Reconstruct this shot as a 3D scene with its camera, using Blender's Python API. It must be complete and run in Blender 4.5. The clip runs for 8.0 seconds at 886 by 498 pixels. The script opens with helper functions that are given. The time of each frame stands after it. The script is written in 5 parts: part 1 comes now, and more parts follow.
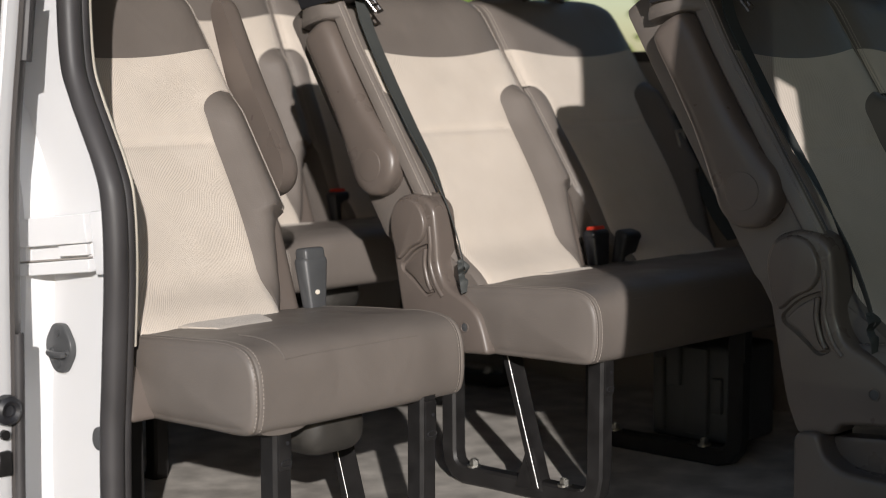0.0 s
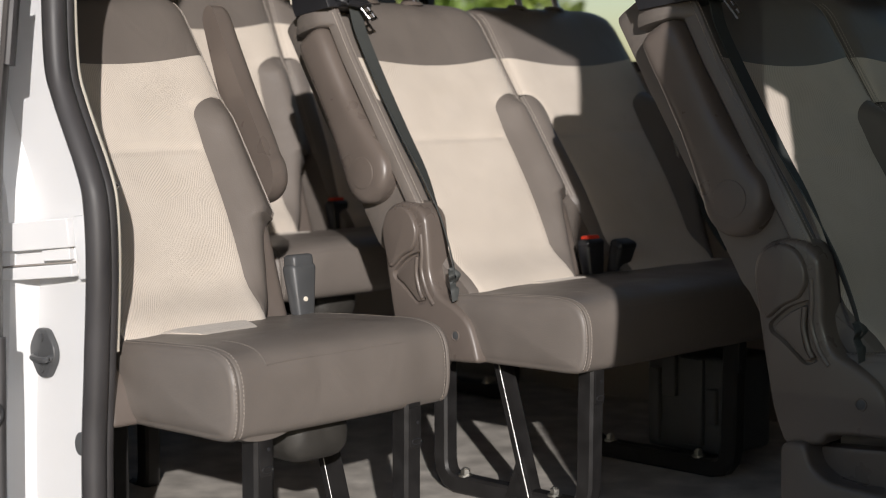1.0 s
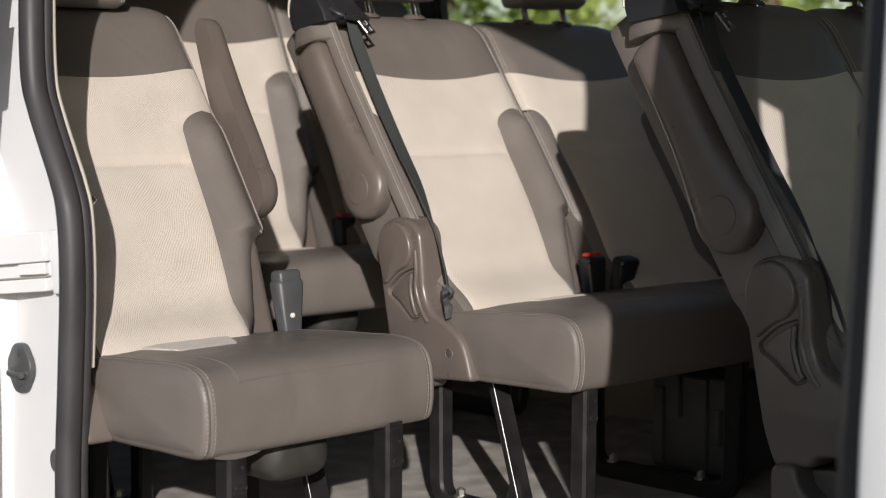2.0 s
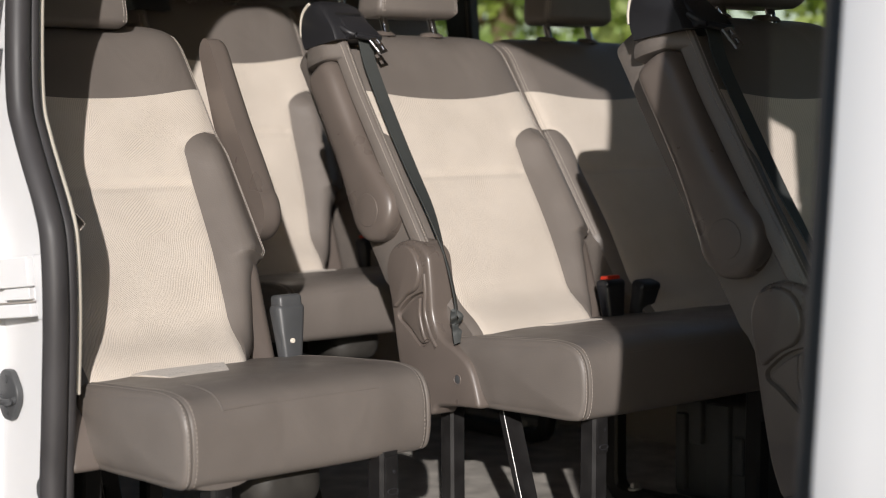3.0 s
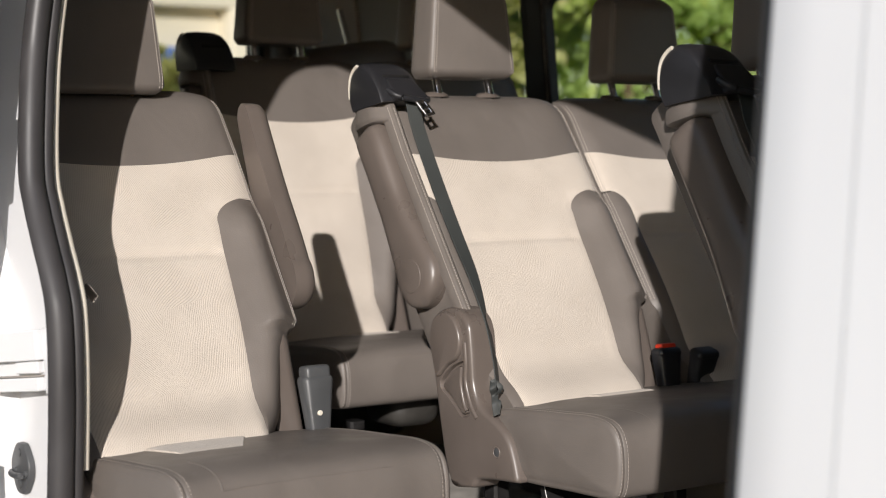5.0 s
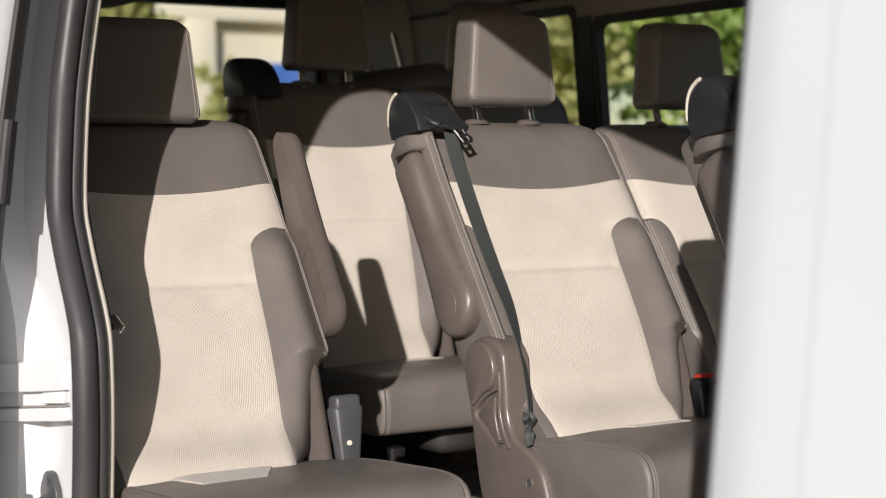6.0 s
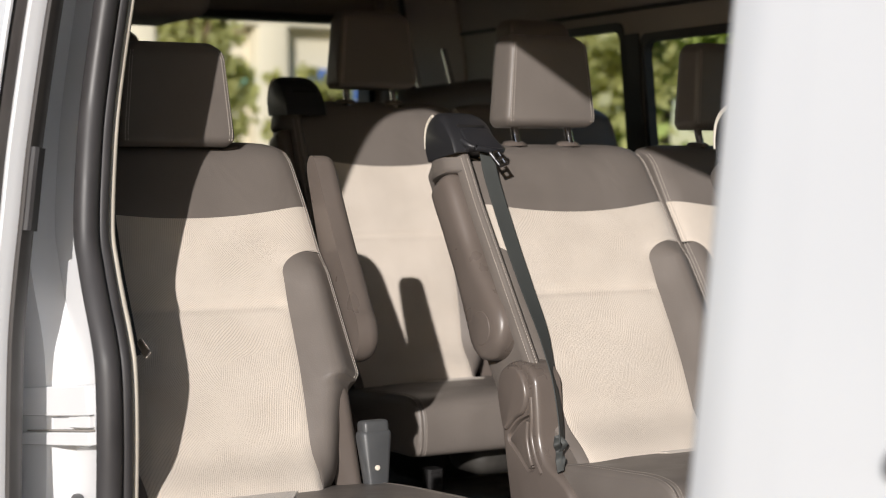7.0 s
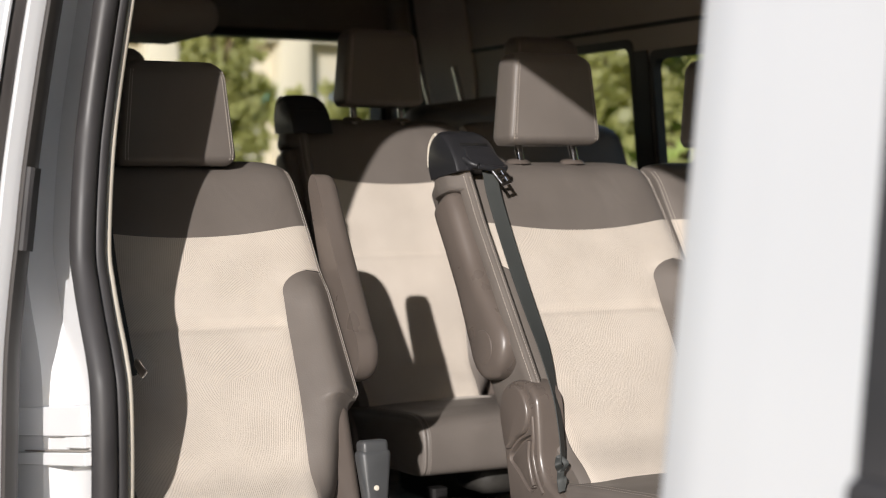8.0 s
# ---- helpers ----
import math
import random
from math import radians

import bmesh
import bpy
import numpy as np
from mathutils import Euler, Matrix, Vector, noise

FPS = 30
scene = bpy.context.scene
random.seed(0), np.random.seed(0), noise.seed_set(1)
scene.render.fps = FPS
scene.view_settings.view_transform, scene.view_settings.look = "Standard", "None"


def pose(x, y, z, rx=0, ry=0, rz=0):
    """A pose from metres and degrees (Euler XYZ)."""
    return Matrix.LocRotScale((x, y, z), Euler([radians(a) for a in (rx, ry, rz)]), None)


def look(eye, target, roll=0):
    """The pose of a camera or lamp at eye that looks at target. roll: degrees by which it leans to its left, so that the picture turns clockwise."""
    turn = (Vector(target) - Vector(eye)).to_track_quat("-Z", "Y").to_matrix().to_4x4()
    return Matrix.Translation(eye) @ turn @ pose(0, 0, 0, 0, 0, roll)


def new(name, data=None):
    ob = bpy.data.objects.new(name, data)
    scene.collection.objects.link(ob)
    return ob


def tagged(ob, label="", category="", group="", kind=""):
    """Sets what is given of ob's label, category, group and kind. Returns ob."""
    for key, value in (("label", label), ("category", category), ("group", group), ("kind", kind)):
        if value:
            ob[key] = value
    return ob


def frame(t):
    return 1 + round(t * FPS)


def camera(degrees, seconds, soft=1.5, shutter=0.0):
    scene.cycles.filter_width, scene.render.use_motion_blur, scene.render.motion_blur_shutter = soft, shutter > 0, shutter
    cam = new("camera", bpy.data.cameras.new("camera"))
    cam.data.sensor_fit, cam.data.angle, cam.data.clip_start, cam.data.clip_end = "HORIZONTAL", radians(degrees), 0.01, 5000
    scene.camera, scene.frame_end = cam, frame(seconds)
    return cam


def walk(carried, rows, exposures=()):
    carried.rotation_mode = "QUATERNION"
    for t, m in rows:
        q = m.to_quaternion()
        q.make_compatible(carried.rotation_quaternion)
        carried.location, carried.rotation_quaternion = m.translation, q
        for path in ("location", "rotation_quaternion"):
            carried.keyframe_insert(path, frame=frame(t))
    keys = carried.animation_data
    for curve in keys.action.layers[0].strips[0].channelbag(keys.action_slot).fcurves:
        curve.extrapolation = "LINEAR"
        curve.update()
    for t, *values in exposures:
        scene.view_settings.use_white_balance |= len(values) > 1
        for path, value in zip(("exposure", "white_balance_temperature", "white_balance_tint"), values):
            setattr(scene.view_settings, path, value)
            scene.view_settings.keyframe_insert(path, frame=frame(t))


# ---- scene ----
cam = camera(29.4, 8.0, soft=1.0)
PATH = [
    (0, (2.536, -2.444, 0.786), (1.16, -1.009, 0.572), -0.5),
    (0.5, (2.549, -2.43, 0.781), (1.165, -1.001, 0.575), -0.4),
    (1, (2.571, -2.398, 0.773), (1.175, -0.98, 0.576), -0.3),
    (1.5, (2.593, -2.351, 0.764), (1.178, -0.949, 0.579), -0.2),
    (3, (2.644, -2.153, 0.77), (1.141, -0.843, 0.615), -0.4),
    (3.5, (2.657, -2.091, 0.778), (1.124, -0.814, 0.636), -0.5),
    (4, (2.686, -2.035, 0.793), (1.121, -0.797, 0.661), -0.5),
    (4.5, (2.698, -1.988, 0.806), (1.106, -0.784, 0.685), -0.5),
    (6, (2.75, -1.873, 0.839), (1.075, -0.783, 0.749), -0.5),
    (6.5, (2.78, -1.835, 0.866), (1.076, -0.791, 0.773), -0.3),
    (7, (2.784, -1.808, 0.872), (1.063, -0.793, 0.788), -0.3),
    (7.5, (2.785, -1.792, 0.873), (1.056, -0.789, 0.8), -0.3),
    (8, (2.797, -1.767, 0.878), (1.06, -0.777, 0.812), -0.4),
]
walk(cam, [(t, look(eye, target, roll)) for t, eye, target, roll in PATH], [(0, -0.09), (1.5, -0.08), (4, 0.0), (7, 0.05), (8, 0.05)])
cam.data.dof.use_dof = True
cam.data.dof.focus_distance = 2.8
cam.data.dof.aperture_fstop = 4.5

# ---- light ----
SUN_AZ, SUN_EL = radians(-40.3), radians(17.3)     # azimuth from +x towards +y
to_sun = Vector((math.cos(SUN_AZ) * math.cos(SUN_EL), math.sin(SUN_AZ) * math.cos(SUN_EL), math.sin(SUN_EL)))
world = bpy.data.worlds.new("world")
scene.world = world
world.use_nodes = True
_nt = world.node_tree
_sky = _nt.nodes.new("ShaderNodeTexSky")
_sky.sky_type, _sky.sun_disc = "NISHITA", False
_sky.dust_density, _sky.ozone_density = 0.6, 1.3
_sky.sun_elevation, _sky.sun_rotation = SUN_EL, radians(90) - SUN_AZ
_nt.links.new(_sky.outputs[0], _nt.nodes["Background"].inputs[0])
_nt.nodes["Background"].inputs[1].default_value = 0.095
sun = new("sun", bpy.data.lights.new("sun", "SUN"))
sun.data.energy, sun.data.angle, sun.data.color = 4.4, radians(0.53), (1.0, 0.95, 0.915)
sun.matrix_world = look(to_sun * 30, (0, 0, 0))


# ---- materials ----
def base(name, color, rough=0.5, metal=0.0):
    m = bpy.data.materials.new(name)
    m.use_nodes = True
    b = m.node_tree.nodes["Principled BSDF"]
    b.inputs["Base Color"].default_value = (*color, 1)
    b.inputs["Roughness"].default_value = rough
    b.inputs["Metallic"].default_value = metal
    return m, m.node_tree, b


def surface(name, color, rough=0.5, metal=0.0, grain=300.0, bump=0.1, depth=0.001, mottle=6.0, vary=0.12, cells=False, rvary=0.12, sag=0.0):
    """A surface with broad mottling of colour and gloss, and a fine relief of the given grain."""
    m, nt, b = base(name, color, rough, metal)
    N, L = nt.nodes.new, nt.links.new
    co = N("ShaderNodeTexCoord")
    big = N("ShaderNodeTexNoise")
    big.inputs["Scale"].default_value, big.inputs["Detail"].default_value = mottle, 5
    L(co.outputs["Object"], big.inputs["Vector"])
    ramp = N("ShaderNodeMapRange")
    ramp.inputs[1].default_value, ramp.inputs[2].default_value = 0.3, 0.7
    ramp.inputs[3].default_value, ramp.inputs[4].default_value = 1 - vary, 1 + vary
    L(big.outputs[0], ramp.inputs[0])
    mul = N("ShaderNodeMix")
    mul.data_type, mul.blend_type = "RGBA", "MULTIPLY"
    mul.inputs[0].default_value = 1.0
    mul.inputs[6].default_value = (*color, 1)
    L(ramp.outputs[0], mul.inputs[7])
    L(mul.outputs[2], b.inputs["Base Color"])
    rr = N("ShaderNodeMapRange")
    rr.inputs[1].default_value, rr.inputs[2].default_value = 0.3, 0.7
    rr.inputs[3].default_value, rr.inputs[4].default_value = max(0.03, rough - rvary), min(1, rough + rvary)
    L(big.outputs[0], rr.inputs[0])
    L(rr.outputs[0], b.inputs["Roughness"])
    if cells:
        fine = N("ShaderNodeTexVoronoi")
        fine.inputs["Scale"].default_value = grain
    else:
        fine = N("ShaderNodeTexNoise")
        fine.inputs["Scale"].default_value, fine.inputs["Detail"].default_value = grain, 3
    L(co.outputs["Object"], fine.inputs["Vector"])
    bp = N("ShaderNodeBump")
    bp.inputs["Strength"].default_value, bp.inputs["Distance"].default_value = bump, depth
    L(fine.outputs[0], bp.inputs["Height"])
    L(bp.outputs[0], b.inputs["Normal"])
    if sag:
        soft = N("ShaderNodeTexNoise")
        soft.inputs["Scale"].default_value, soft.inputs["Detail"].default_value = 11.0, 2.5
        soft.inputs["Distortion"].default_value = 0.6
        L(co.outputs["Object"], soft.inputs["Vector"])
        b2 = N("ShaderNodeBump")
        b2.inputs["Strength"].default_value, b2.inputs["Distance"].default_value = 0.5, sag
        L(soft.outputs[0], b2.inputs["Height"])
        L(b2.outputs[0], bp.inputs["Normal"])
    return m


def fabric(name, color, dark):
    """Beige jacquard: fine curved ribs, 4 mm apart, in drifting fields, over a soft weave."""
    m, nt, b = base(name, color, 0.9)
    N, L = nt.nodes.new, nt.links.new
    co = N("ShaderNodeTexCoord")
    drift = N("ShaderNodeTexNoise")
    drift.inputs["Scale"].default_value, drift.inputs["Detail"].default_value = 7.0, 1.0
    L(co.outputs["Object"], drift.inputs["Vector"])
    warp = N("ShaderNodeVectorMath")
    warp.operation = "MULTIPLY_ADD"
    L(drift.outputs["Color"], warp.inputs[0])
    warp.inputs[1].default_value = (0.0, 0.05, 0.05)
    L(co.outputs["Object"], warp.inputs[2])
    sets = []
    for turn in ((radians(14), 0, 0), (radians(-36), 0, 0), (radians(52), 0, 0)):
        mp = N("ShaderNodeMapping")
        mp.inputs["Rotation"].default_value = turn
        L(warp.outputs[0], mp.inputs["Vector"])
        wv = N("ShaderNodeTexWave")
        wv.wave_type, wv.bands_direction = "BANDS", "Y"
        wv.inputs["Scale"].default_value, wv.inputs["Distortion"].default_value = 100.0, 0.0
        L(mp.outputs[0], wv.inputs["Vector"])
        sets.append(wv)
    field = N("ShaderNodeTexVoronoi")
    field.inputs["Scale"].default_value = 6.5
    L(warp.outputs[0], field.inputs["Vector"])
    pick = N("ShaderNodeSeparateColor")
    L(field.outputs["Color"], pick.inputs[0])
    step1, step2 = N("ShaderNodeMath"), N("ShaderNodeMath")
    step1.operation = step2.operation = "GREATER_THAN"
    step1.inputs[1].default_value, step2.inputs[1].default_value = 0.40, 0.62
    L(pick.outputs[0], step1.inputs[0])
    L(pick.outputs[0], step2.inputs[0])
    first, ribs = N("ShaderNodeMix"), N("ShaderNodeMix")
    L(step1.outputs[0], first.inputs[0])
    L(sets[0].outputs[1], first.inputs[2])
    L(sets[1].outputs[1], first.inputs[3])
    L(step2.outputs[0], ribs.inputs[0])
    L(first.outputs[0], ribs.inputs[2])
    L(sets[2].outputs[1], ribs.inputs[3])
    fade = N("ShaderNodeTexNoise")
    fade.inputs["Scale"].default_value = 14.0
    L(co.outputs["Object"], fade.inputs["Vector"])
    amount = N("ShaderNodeMapRange")
    amount.inputs[1].default_value, amount.inputs[2].default_value = 0.35, 0.65
    amount.inputs[3].default_value, amount.inputs[4].default_value = 0.25, 0.75
    L(fade.outputs[0], amount.inputs[0])
    sharp = N("ShaderNodeMapRange")
    sharp.inputs[1].default_value, sharp.inputs[2].default_value = 0.62, 0.95
    L(ribs.outputs[0], sharp.inputs[0])
    mul = N("ShaderNodeMath")
    mul.operation = "MULTIPLY"
    L(sharp.outputs[0], mul.inputs[0])
    L(amount.outputs[0], mul.inputs[1])
    mix = N("ShaderNodeMix")
    mix.data_type = "RGBA"
    mix.inputs[6].default_value, mix.inputs[7].default_value = (*color, 1), (*dark, 1)
    L(mul.outputs[0], mix.inputs[0])
    stain = N("ShaderNodeTexNoise")
    stain.inputs["Scale"].default_value, stain.inputs["Detail"].default_value = 4.0, 4
    L(co.outputs["Object"], stain.inputs["Vector"])
    sr = N("ShaderNodeMapRange")
    sr.inputs[1].default_value, sr.inputs[2].default_value, sr.inputs[3].default_value, sr.inputs[4].default_value = 0.3, 0.7, 0.9, 1.05
    L(stain.outputs[0], sr.inputs[0])
    m2 = N("ShaderNodeMix")
    m2.data_type, m2.blend_type = "RGBA", "MULTIPLY"
    m2.inputs[0].default_value = 1.0
    L(mix.outputs[2], m2.inputs[6])
    L(sr.outputs[0], m2.inputs[7])
    L(m2.outputs[2], b.inputs["Base Color"])
    weave = N("ShaderNodeTexNoise")
    weave.inputs["Scale"].default_value = 900
    L(co.outputs["Object"], weave.inputs["Vector"])
    add = N("ShaderNodeMath")
    add.operation = "MULTIPLY_ADD"
    L(mul.outputs[0], add.inputs[0])
    add.inputs[1].default_value = -1.6
    L(weave.outputs[0], add.inputs[2])
    bp = N("ShaderNodeBump")
    bp.inputs["Strength"].default_value, bp.inputs["Distance"].default_value = 0.35, 0.0012
    L(add.outputs[0], bp.inputs["Height"])
    L(bp.outputs[0], b.inputs["Normal"])
    b.inputs["Sheen Weight"].default_value = 0.15
    return m


LEATHER = surface("brown_leather", (0.168, 0.146, 0.130), 0.47, grain=420, bump=0.22, depth=0.0006, mottle=9, vary=0.07, cells=True, sag=0.006)
FABRIC = fabric("beige_jacquard", (0.675, 0.60, 0.52), (0.47, 0.40, 0.33))
PLASTIC_BROWN = surface("brown_plastic", (0.142, 0.117, 0.102), 0.37, grain=700, bump=0.10, depth=0.0004, mottle=14, vary=0.05)
PLASTIC_BLACK = surface("black_plastic", (0.022, 0.022, 0.025), 0.42, grain=700, bump=0.12, depth=0.0004, mottle=14, vary=0.10)
PLASTIC_GREY = surface("grey_plastic", (0.075, 0.077, 0.080), 0.45, grain=700, bump=0.12, depth=0.0004, mottle=20, vary=0.10)
STEEL_BLACK = surface("black_painted_steel", (0.018, 0.017, 0.017), 0.42, grain=160, bump=0.12, depth=0.0005, mottle=30, vary=0.25)
STEEL_BLACK.node_tree.nodes["Principled BSDF"].inputs["Specular IOR Level"].default_value = 0.28
CHROME = surface("chrome", (0.82, 0.82, 0.83), 0.09, 1.0, grain=200, bump=0.02, rvary=0.04, vary=0.03)
ZINC = surface("zinc_bolt", (0.55, 0.54, 0.50), 0.34, 1.0, grain=400, bump=0.2)
# bright metal that stands for the sun's highlight on black steel edges
STEEL_GLINT = surface("glint_steel", (0.40, 0.40, 0.39), 0.42, 1.0, grain=120, bump=0.3, mottle=60, vary=0.35)
RED = surface("red_button", (0.75, 0.05, 0.02), 0.40, grain=500, bump=0.05)
THREAD = surface("pale_thread", (0.40, 0.355, 0.315), 0.75, grain=900, bump=0.2)
IVORY = surface("ivory_trim", (0.72, 0.66, 0.56), 0.45, grain=300, bump=0.05)
BELT = surface("seat_belt_webbing", (0.052, 0.056, 0.054), 0.70, grain=900, bump=0.4, depth=0.0006, vary=0.15)
PAINT = surface("white_car_paint", (0.765, 0.767, 0.778), 0.22, grain=900, bump=0.03, depth=0.0003, mottle=3, vary=0.02, rvary=0.05)
RUBBER = surface("grey_black_rubber", (0.047, 0.044, 0.045), 0.50, grain=260, bump=0.12, depth=0.0005, mottle=9, vary=0.2)
WEATHERSTRIP = surface("grey_brown_weatherstrip", (0.062, 0.055, 0.052), 0.55, grain=260, bump=0.12, depth=0.0005, mottle=9, vary=0.12)
FLOOR_VINYL = surface("grey_floor_vinyl", (0.52, 0.485, 0.44), 0.62, grain=150, bump=0.35, depth=0.0015, mottle=14, vary=0.30)
HEADLINER = surface("headliner_cloth", (0.52, 0.465, 0.42), 0.92, grain=500, bump=0.2, depth=0.0006, mottle=5, vary=0.06)
TRIM_PANEL = surface("taupe_trim_panel", (0.31, 0.283, 0.255), 0.55, grain=400, bump=0.1, depth=0.0005, mottle=6, vary=0.06)
TRIM_DARK = surface("dark_pillar_trim", (0.035, 0.033, 0.032), 0.55, grain=400, bump=0.1, depth=0.0005)
ASPHALT = surface("asphalt", (0.060, 0.058, 0.056), 0.9, grain=60, bump=0.5, depth=0.004, mottle=0.8, vary=0.25)
GRASS = surface("grass", (0.12, 0.16, 0.035), 0.9, grain=18, bump=0.8, depth=0.03, mottle=0.9, vary=0.35)
STONE = surface("cream_stone", (0.74, 0.67, 0.55), 0.85, grain=12, bump=0.3, depth=0.01, mottle=0.3, vary=0.08)
WINDOW_DARK = surface("facade_window", (0.60, 0.56, 0.49), 0.7, grain=20, bump=0.02)
TEAL = surface("teal_panel", (0.05, 0.34, 0.36), 0.5, grain=40, bump=0.05)
BLUE = surface("blue_panel", (0.05, 0.13, 0.42), 0.5, grain=40, bump=0.05)
WORN_TRAY = surface("worn_black_tray", (0.036, 0.033, 0.029), 0.6, grain=140, bump=0.3, depth=0.001, mottle=25, vary=0.3)
BARK = surface("bark", (0.16, 0.11, 0.07), 0.9, grain=25, bump=0.8, depth=0.02, mottle=4, vary=0.25)


def leaf_material(name, color):
    m = surface(name, color, 0.55, grain=30, bump=0.1, mottle=1.2, vary=0.35)
    nt = m.node_tree
    tr, mix = nt.nodes.new("ShaderNodeBsdfTranslucent"), nt.nodes.new("ShaderNodeMixShader")
    tr.inputs[0].default_value = (color[0] * 1.6, color[1] * 1.6, color[2] * 0.9, 1)
    mix.inputs[0].default_value = 0.45
    nt.links.new(nt.nodes["Principled BSDF"].outputs[0], mix.inputs[1])
    nt.links.new(tr.outputs[0], mix.inputs[2])
    nt.links.new(mix.outputs[0], nt.nodes["Material Output"].inputs[0])
    return m


LEAF = leaf_material("leaves", (0.36, 0.44, 0.12))
LEAF_PALE = leaf_material("pale_leaves", (0.42, 0.42, 0.19))
LEAF_DARK = leaf_material("darker_leaves", (0.26, 0.36, 0.10))


def glass(name, tint):
    m, nt, b = base(name, tint, 0.0)
    N, L = nt.nodes.new, nt.links.new
    t, g, mix, lw, pw, ad = N("ShaderNodeBsdfTransparent"), N("ShaderNodeBsdfGlossy"), N("ShaderNodeMixShader"), N("ShaderNodeLayerWeight"), N("ShaderNodeMath"), N("ShaderNodeMath")
    t.inputs[0].default_value = (*tint, 1)
    g.inputs["Roughness"].default_value = 0.02
    pw.operation, ad.operation = "POWER", "MULTIPLY_ADD"
    pw.inputs[1].default_value = 5.0
    ad.inputs[1].default_value, ad.inputs[2].default_value = 0.9, 0.05
    L(lw.outputs["Facing"], pw.inputs[0])
    L(pw.outputs[0], ad.inputs[0])
    L(ad.outputs[0], mix.inputs[0])
    L(t.outputs[0], mix.inputs[1])
    L(g.outputs[0], mix.inputs[2])
    L(mix.outputs[0], nt.nodes["Material Output"].inputs[0])
    return m


GLASS = glass("tinted_glass", (0.90, 0.92, 0.88))
# nearly opaque tint, made to keep the sun out of the cab side
GLASS_SUN_BLOCK = glass("sun_blocking_glass", (0.05, 0.06, 0.055))


# ---- mesh helpers ----
def link(name, bm, material, parent=None, label="", smooth=True):
    me = bpy.data.meshes.new(name)
    bmesh.ops.recalc_face_normals(bm, faces=bm.faces[:])
    bm.to_mesh(me)
    bm.free()
    me.materials.append(material)
    if smooth:
        me.shade_smooth()
        me.set_sharp_from_angle(angle=radians(38))
    ob = new(name, me)
    if parent is not None:
        ob.parent = parent
    if label:
        tagged(ob, label)
    return ob


def part(name, bm, material, parent, label="", smooth=True):
    return link(name, bm, material, parent, label, smooth)


def grid(rows, close_u=False, close_v=False, caps=False, bm=None):
    """A sheet through rows of points."""
    bm = bm or bmesh.new()
    vs = [[bm.verts.new(p) for p in r] for r in rows]
    n, k = len(vs), len(vs[0])
    for i in range(n if close_v else n - 1):
        for j in range(k if close_u else k - 1):
            a, b = vs[i], vs[(i + 1) % n]
            try:
                bm.faces.new((a[j], a[(j + 1) % k], b[(j + 1) % k], b[j]))
            except ValueError:
                pass
    if caps:
        bm.faces.new(vs[0])
        bm.faces.new(vs[-1])
    return bm


def box(size, at=(0, 0, 0), bevel=0.0, seg=2, m=None, bm=None):
    b2 = bmesh.new()
    bmesh.ops.create_cube(b2, size=1)
    bmesh.ops.scale(b2, vec=size, verts=b2.verts)
    if bevel:
        bmesh.ops.bevel(b2, geom=b2.edges[:], offset=bevel, segments=seg, affect="EDGES", profile=0.5)
    bmesh.ops.translate(b2, vec=at, verts=b2.verts)
    if m is not None:
        bmesh.ops.transform(b2, matrix=m, verts=b2.verts)
    return merge(bm, b2)


def merge(bm, b2):
    if bm is None:
        return b2
    me = bpy.data.meshes.new("tmp")
    b2.to_mesh(me)
    b2.free()
    bm.from_mesh(me)
    bpy.data.meshes.remove(me)
    return bm


def tube(points, r, n=10, caps=True, flat=1.0, bm=None, side=None):
    """A round or flattened bar along points."""
    pts = [Vector(p) for p in points]
    rows = []
    for i, p in enumerate(pts):
        d = (pts[min(i + 1, len(pts) - 1)] - pts[max(i - 1, 0)]).normalized()
        s = Vector(side) if side is not None else (Vector((0, 1, 0)) if abs(d.y) < 0.9 else Vector((1, 0, 0)))
        a = d.cross(s).normalized()
        c = a.cross(d).normalized()
        rows.append([p + a * r * math.cos(w) + c * r * flat * math.sin(w) for w in (2 * math.pi * k / n for k in range(n))])
    return grid(rows, close_u=True, caps=caps, bm=bm)


def bar(points, w, h, side=(0, 1, 0), bm=None, c=0.25):
    """A square steel section with eased corners along points; w along side, h across."""
    pts = [Vector(p) for p in points]
    rows = []
    for i, p in enumerate(pts):
        d = (pts[min(i + 1, len(pts) - 1)] - pts[max(i - 1, 0)]).normalized()
        s = Vector(side)
        s = (s - d * s.dot(d)).normalized()
        a = d.cross(s).normalized()
        e = c * min(w, h)
        prof = [(w / 2, h / 2 - e), (w / 2 - e, h / 2), (-w / 2 + e, h / 2), (-w / 2, h / 2 - e), (-w / 2, -h / 2 + e), (-w / 2 + e, -h / 2), (w / 2 - e, -h / 2), (w / 2, -h / 2 + e)]
        rows.append([p + s * u + a * v for u, v in prof])
    return grid(rows, close_u=True, caps=True, bm=bm)


def spline(pts, n=8):
    """A smooth line through points (Catmull-Rom)."""
    pts = [Vector(p) for p in pts]
    out = []
    for i in range(len(pts) - 1):
        p0, p1, p2, p3 = pts[max(i - 1, 0)], pts[i], pts[i + 1], pts[min(i + 2, len(pts) - 1)]
        for k in range(n):
            t = k / n
            out.append(0.5 * ((2 * p1) + (p2 - p0) * t + (2 * p0 - 5 * p1 + 4 * p2 - p3) * t * t + (3 * p1 - p0 - 3 * p2 + p3) * t ** 3))
    out.append(pts[-1])
    return out


